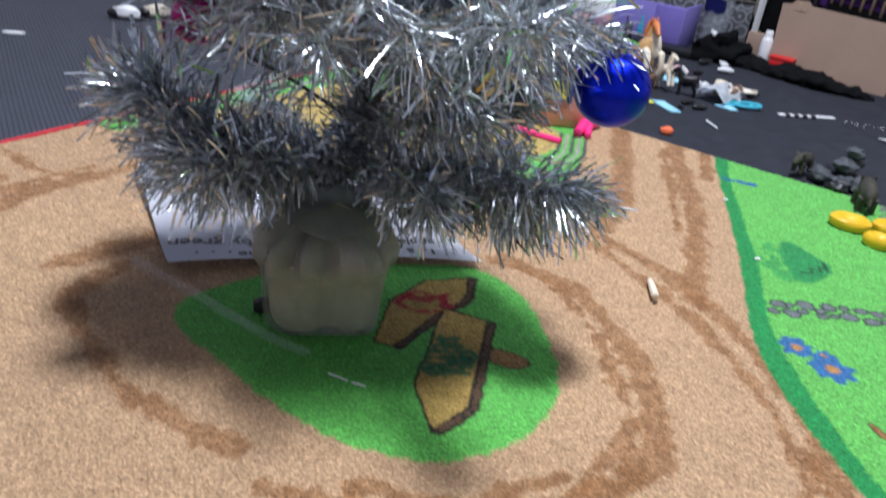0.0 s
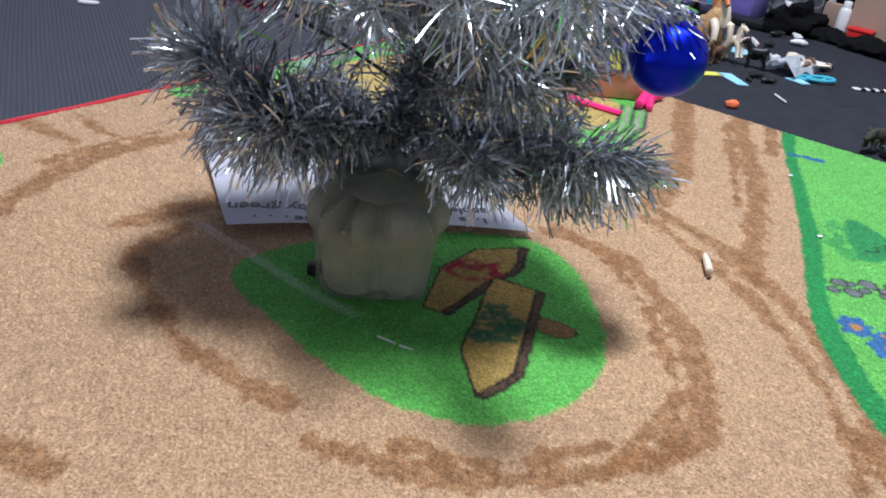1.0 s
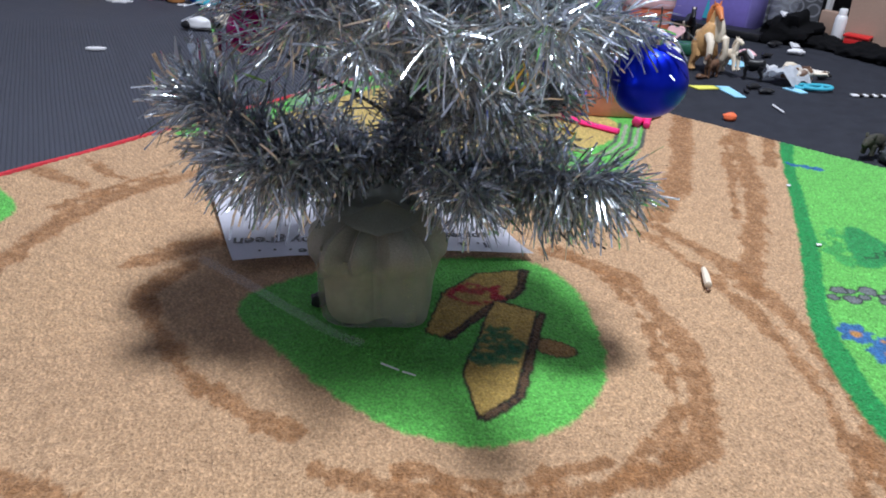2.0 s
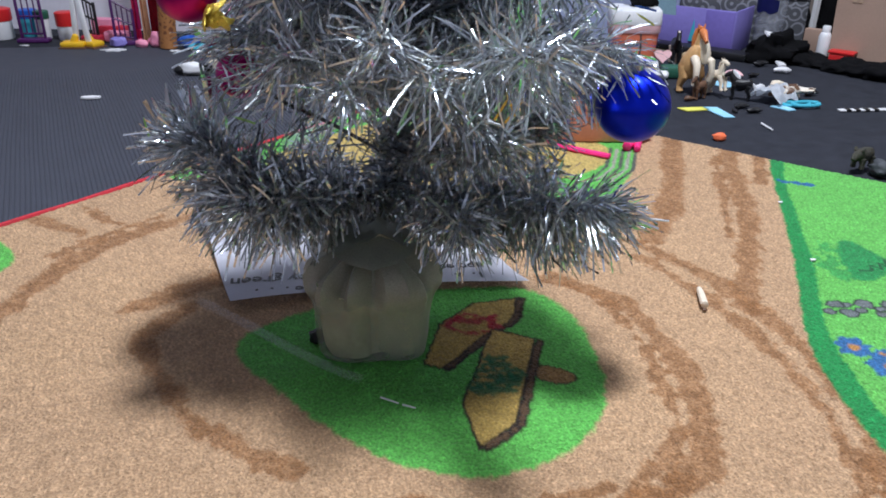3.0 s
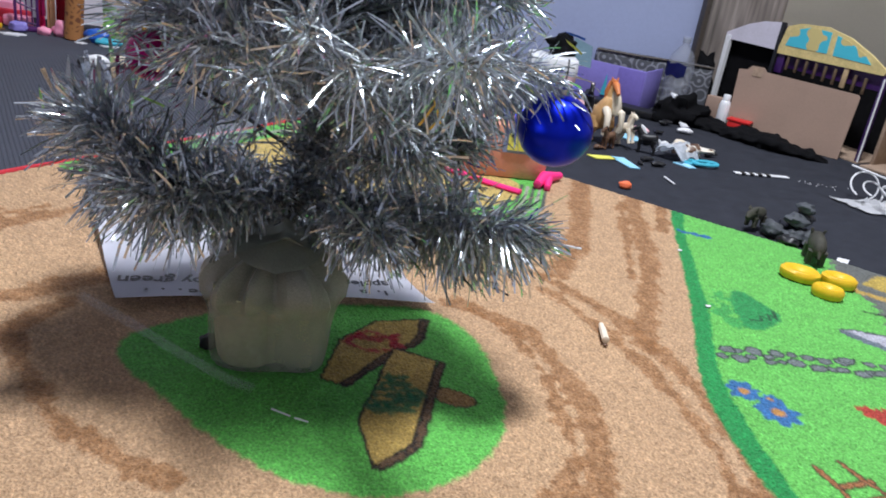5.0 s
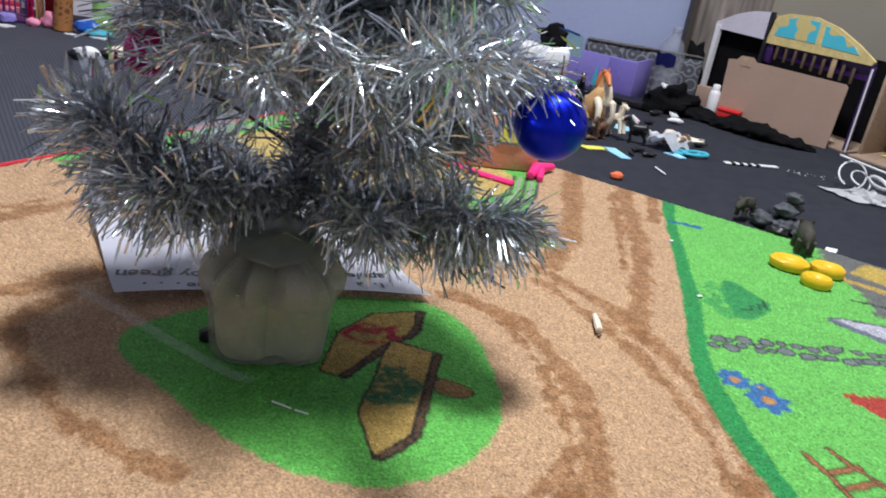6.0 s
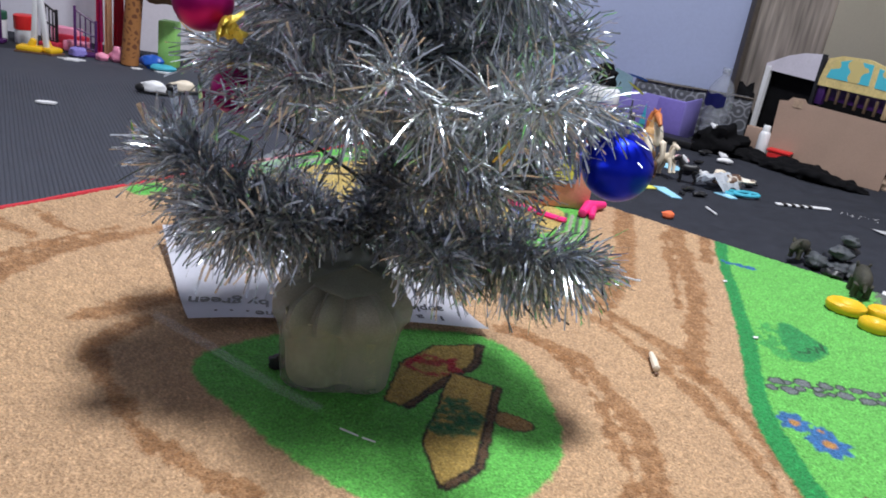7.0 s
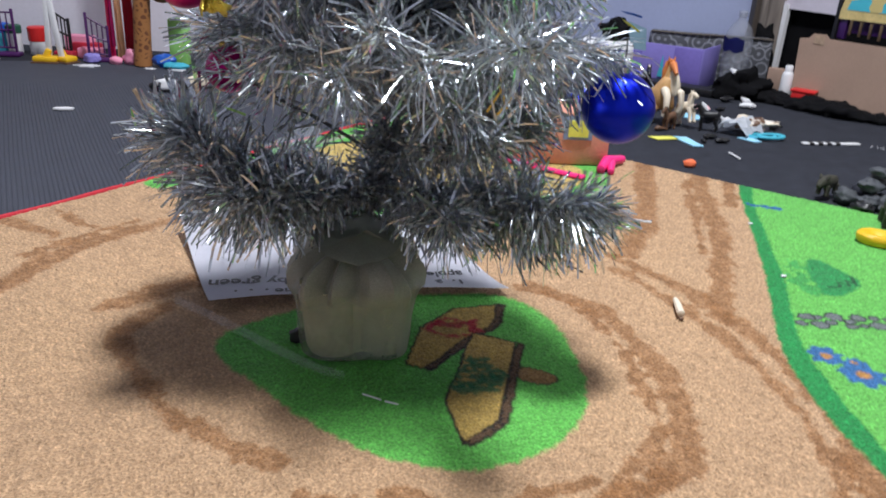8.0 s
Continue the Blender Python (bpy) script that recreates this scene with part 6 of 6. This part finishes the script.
def coral_tub():
    t = thing("coral_tub", "square coral plastic tub with a pale pink lid", "tub", pose(0.632, 0.995, FLOOR + 0.001, 0, 0, -14))

    def block(levels, m, name, label=""):
        bm = bmx()
        rings = []
        for half, z in levels:
            rings.append([bm.verts.new((half * c / (abs(c) ** 6 + abs(s) ** 6) ** (1 / 6), half * s / (abs(c) ** 6 + abs(s) ** 6) ** (1 / 6), z)) for c, s in ((math.cos(2 * math.pi * k / 40), math.sin(2 * math.pi * k / 40)) for k in range(40))])
        for a, c in zip(rings, rings[1:]):
            for k in range(40):
                bm.faces.new((a[k], a[(k + 1) % 40], c[(k + 1) % 40], c[k]))
        bm.faces.new(rings[0][::-1])
        bm.faces.new(rings[-1])
        part(name, bm, m, t, label)

    block(((0.043, 0.0), (0.046, 0.003), (0.0525, 0.082)), CORAL, "body")
    block(((0.0535, 0.080), (0.0545, 0.082), (0.0550, 0.096), (0.0550, 0.098)), PINK_PALE, "rim", "pale pink rim")
    block(((0.0555, 0.098), (0.0560, 0.100), (0.0545, 0.124), (0.0530, 0.127), (0.050, 0.128)), WHITE, "lid", "white lid")
    bm = bmx()
    ball(bm, 0.030, None, (1.2, 0.9, 0.85), 26, rough=0.5)
    for v in bm.verts:
        v.co += v.co.normalized() * 0.004 * noise.noise(v.co * 90)
    ob = tagged(finish("black_cloth", bm, BLACK_CLOTH_AND_SHADE), "crumpled black cloth on the white lid", "cloth")
    ob.matrix_world = pose(0.652, 1.010, FLOOR + 0.148)
    # flat pink heart on edge
    bm = bmx()
    heart = [(0.0010 * 16 * math.sin(a) ** 3 * 1.15, 0.0010 * (13 * math.cos(a) - 5 * math.cos(2 * a) - 2 * math.cos(3 * a) - math.cos(4 * a))) for a in np.linspace(0, 2 * math.pi, 25)[:-1]]
    plate(bm, heart, 0.008, pose(0, 0, 0.019, 72, 0, 0))
    ob = tagged(finish("pink_heart", bm, PINK_PALE), "pale pink heart-shaped toy leaning on the tub", "toy")
    ob.matrix_world = pose(0.668, 0.905, FLOOR + 0.022, 0, 0, -10)
    bm = bmx()
    box(bm, 0.062, 0.040, 0.024, pose(0.690, 0.880, FLOOR + 0.001, 0, 0, -8), 0.006)
    tagged(finish("green_block", bm, GREEN_DARK), "dark green toy block on the carpet", "block")
    bm = bmx()
    plate(bm, [(0, 0), (0.030, 0.0), (0.026, 0.030), (0.012, 0.040), (-0.002, 0.032)], 0.005, pose(0.628, 0.893, FLOOR + 0.003, 78, 0, -12))
    tagged(finish("white_card", bm, WHITE), "white folded card leaning before the tub", "card")
    bm = bmx()
    plate(bm, [(0, 0), (0.075, 0.0), (0.066, 0.050), (0.020, 0.062)], 0.003, pose(0.715, 1.135, FLOOR + 0.096, 80, 0, -45))
    tagged(finish("teal_card", bm, TEAL_DIM), "dull teal card standing in the lilac bin", "card")


coral_tub()


# ---- toys along the wall to the left ----
LINE = along((-0.804, 1.401), (-0.526, 1.321))


def gate(u, v, h, w, colour, turn=0.0, slope=0.0):
    g = thing("toy_gate", "dark purple plastic toy fence gate standing on the carpet", "toy fence", LINE @ pose(u, v, 0.001, 0, 0, turn), "toy gates")
    for x in (0, w):
        bm = bmx()
        box(bm, 0.006, 0.006, h if not x else h - slope, pose(x, 0, 0), 0.001)
        part("post", bm, colour, g)
    for k, z in enumerate((0.18, 0.55, 0.92)):
        bm = bmx()
        limb(bm, [(0, 0, h * z), (w, 0, (h - slope) * z)], 0.0024, 6)
        part("rail", bm, colour, g)
    for k in range(1, 4):
        bm = bmx()
        limb(bm, [(w * k / 4, 0, (h - slope * k / 4) * 0.18), (w * k / 4, 0, (h - slope * k / 4) * 0.92)], 0.0018, 6)
        part("bar", bm, colour, g)
    bm = bmx()
    box(bm, w + 0.02, 0.03, 0.010, pose(w / 2, 0, 0), 0.003)
    part("foot", bm, colour, g)


gate(0.022, 0.0, 0.112, 0.055, PURPLE_GATE, 12, 0.0)
gate(0.158, 0.050, 0.115, 0.048, BLACK, -20, 0.02)
gate(0.262, 0.010, 0.115, 0.046, PURPLE_GATE, 18, 0.03)


def jump_stand():
    s = thing("jump_stand", "white toy jump stand with yellow feet", "toy", LINE @ pose(0.192, -0.035, 0.001))
    for x0, x1 in ((-0.006, 0.006), (0.026, 0.010)):
        bm = bmx()
        box(bm, 0.012, 0.010, 0.155, pose(x0, 0, 0.008, 0, math.degrees(math.atan2(x1 - x0, 0.155)), 0), 0.002)
        part("post", bm, WHITE, s)
    for x, y in ((-0.010, -0.006), (0.024, 0.010)):
        bm = bmx()
        box(bm, 0.056, 0.036, 0.013, pose(x, y, 0.003, 0, 0, 12 if x < 0 else -20), 0.005)
        limb(bm, [(x, y, 0.010), (x * 0.6 + 0.004, y, 0.030)], [0.011, 0.007], 10)
        foot = part("foot", bm, YELLOW, s, "yellow foot")
        bm = bmx()
        box(bm, 0.062, 0.040, 0.004, pose(x, y, 0, 0, 0, 12 if x < 0 else -20), 0.001)
        part("sole", bm, BROWN, foot)


jump_stand()


def tub(u, v, r, h, top, m, cap, label):
    t = thing("play_tub", label, "tub", LINE @ pose(u, v, 0.001), "play tubs")
    bm = bmx()
    turned(bm, [(r * 0.94, 0.0), (r, 0.003), (r, h * top)], seg=28)
    part("body", bm, m, t)
    bm = bmx()
    turned(bm, [(r * 1.05, h * top), (r * 1.07, h * top + 0.002), (r * 1.07, h - 0.002), (r * 0.9, h)], seg=28)
    part("lid", bm, cap, t, "coloured lid")


tub(-0.055, 0.03, 0.030, 0.075, 0.6, WHITE, RED, "white plastic tub with a red lid by the wall")
tub(0.052, 0.045, 0.017, 0.070, 0.72, WHITE, GREEN_DARK, "small white jar with a dark teal lid")
tub(0.110, 0.055, 0.023, 0.068, 0.5, WHITE, RED, "white plastic tub with a red lid by the wall")
tub(0.005, 0.060, 0.022, 0.070, 0.7, TEAL, BLUE, "teal and blue plastic tub by the wall")

for u, v, sx, sy, sz, m, label in (
    (0.245, 0.050, 0.060, 0.03, 0.026, PINK, "pink plastic box by the wall"),
    (0.222, 0.075, 0.070, 0.03, 0.034, CRIMSON, "crimson toy box by the wall"),
    (0.200, 0.085, 0.070, 0.03, 0.050, PINK, "pale pink plastic box by the wall"),
    (0.475, 0.050, 0.045, 0.035, 0.110, LIME, "dull green plastic panel by the wall"),
    (0.190, 0.030, 0.050, 0.03, 0.018, CRIMSON, "small red toy box on the carpet"),
):
    bm = bmx()
    box(bm, sx, sy, sz, LINE @ pose(u, v, 0.001), 0.005)
    tagged(finish("toy_box", bm, m), label, "toy box", "toy boxes")

# strips of fabric hanging down behind the toys
for u, w, m, label in ((0.286, 0.016, HOTPINK, "hot pink cloth strip hanging by the wall"), (0.310, 0.020, mat("apricot_cloth", (0.80, 0.50, 0.30), 0.7, var=0.15), "apricot cloth strip hanging by the wall"), (0.336, 0.028, CRIMSON, "crimson cloth strip hanging by the wall"), (0.298, 0.012, MAGENTA, "magenta cloth strip hanging by the wall")):
    bm = bmx()
    m4 = LINE @ pose(u, 0.075 if w > 0.015 else 0.062, 0.002)
    cols = [[bm.verts.new(m4 @ Vector((x, 0.004 * math.sin(i * 1.4 + z * 9), z))) for i, x in enumerate(np.linspace(-w / 2, w / 2, 7))] for z in np.linspace(0.0 if w > 0.015 else 0.03, 0.42, 8)]
    for a, b in zip(cols, cols[1:]):
        for i in range(6):
            bm.faces.new((a[i], a[i + 1], b[i + 1], b[i]))
    bmesh.ops.solidify(bm, geom=bm.faces[:], thickness=0.002)
    tagged(finish("cloth_strip", bm, m), label, "cloth", "cloth strips")


def giraffe_post():
    bm = bmx()
    limb(bm, [tuple(LINE @ Vector((0.403 + 0.003 * k, -0.005, 0.004 + 0.045 * k))) for k in range(8)], [0.021, 0.020, 0.0195, 0.0195, 0.020, 0.021, 0.022, 0.023], 20)
    leg = tagged(finish("plush_giraffe", bm, GIRAFFE), "orange plush giraffe with brown patches standing by the wall", "plush toy")
    bm = bmx()
    ball(bm, 0.055, LINE @ pose(0.475, 0.005, 0.205), (1.15, 0.8, 1.0), 22, rough=0.15)
    part("body", bm, PLUSH, leg, "brown plush body")


giraffe_post()
for u, v, r, sq, m, label in ((0.455, 0.0, 0.022, (1.2, 0.8, 0.75), BLUE, "blue plastic toy on the carpet"), (0.372, 0.005, 0.020, (1.0, 0.8, 0.9), PINK, "pale pink toy on the carpet"), (0.335, -0.004, 0.014, (1.2, 0.8, 0.7), PINK, "pale pink toy on the carpet"), (0.278, -0.012, 0.016, (1.3, 0.8, 0.8), PURPLE, "purple toy lump on the carpet"), (0.485, -0.012, 0.020, (1.5, 1.0, 0.4), TEAL, "teal paper crumple on the carpet")):
    bm = bmx()
    ball(bm, r, LINE @ pose(u, v, r * sq[2]), sq, 18, rough=0.4, seed=u * 20)
    tagged(finish("toy_lump", bm, m), label, "toy", "small toys")
for u, v, s in ((0.262, -0.055, 1.0), (0.278, -0.045, 0.7), (0.415, -0.035, 0.6), (0.04, -0.04, 0.45), (0.47, -0.03, 0.9)):
    bm = bmx()
    rng = random.Random(int(u * 1000))
    plate(bm, [(0.030 + (0.030 if k % 2 else 0.019) * rng.uniform(0.7, 1.25) * math.cos(k * 0.48), (0.018 if k % 2 else 0.009) * rng.uniform(0.7, 1.3) * math.sin(k * 0.48)) for k in range(13)], 0.003, LINE @ pose(u, v, 0.001) @ Matrix.Scale(s, 4))
    tagged(finish("paper_scrap", bm, WHITE), "white paper scrap on the carpet", "scrap", "paper scraps")
bm = bmx()
plate(bm, [(0, 0), (0.014, -0.006), (0.034, -0.004), (0.036, 0.006), (0.020, 0.011), (0.003, 0.008)], 0.003, pose(-0.500, 0.815, FLOOR + 0.0035))
tagged(finish("paper_scrap", bm, WHITE), "white card scrap on the ribbed mat", "scrap", "paper scraps")


def shoe(x, y, turn, upper, label):
    s = thing("toy_shoe", label, "toy shoe", pose(x, y, FLOOR + 0.003, 0, 0, turn), "toy shoes")
    bm = bmx()
    ball(bm, 0.03, pose(0, 0, 0.003), (1.2, 0.42, 0.10), 18)
    part("sole", bm, BLACK, s)
    bm = bmx()
    ball(bm, 0.024, pose(-0.004, 0, 0.012), (1.2, 0.45, 0.55), 18, rough=0.3)
    part("upper", bm, upper, s)
    bm = bmx()
    ball(bm, 0.015, pose(-0.024, 0, 0.009), (1.0, 0.72, 0.62), 14)
    part("toe_cap", bm, BLACK, s, "black toe cap")


shoe(-0.322, 0.995, -8, WHITE, "black and white toy shoe on the mat")
shoe(-0.268, 1.030, 12, CREAM, "cream and black toy shoe on the mat")


def chalk_dust():
    """White crumbs trodden into the carpet."""
    bm = bmx()
    rng = random.Random(21)
    for k in range(22):
        s = rng.random()
        x, y = 1.02 + 0.085 * s + rng.gauss(0, 0.010), 0.570 - 0.035 * s + rng.gauss(0, 0.009)
        r = rng.uniform(0.0006, 0.0016)
        plate(bm, [(r * math.cos(a) * rng.uniform(0.6, 1.3), r * math.sin(a) * rng.uniform(0.6, 1.3)) for a in (0.2, 1.4, 2.7, 3.9, 5.2)], 0.0007, pose(x, y, FLOOR + 0.0008))
    tagged(finish("chalk_dust", bm, WHITE), "white chalk crumbs scattered on the carpet", "chalk dust", kind="stuff")


chalk_dust()
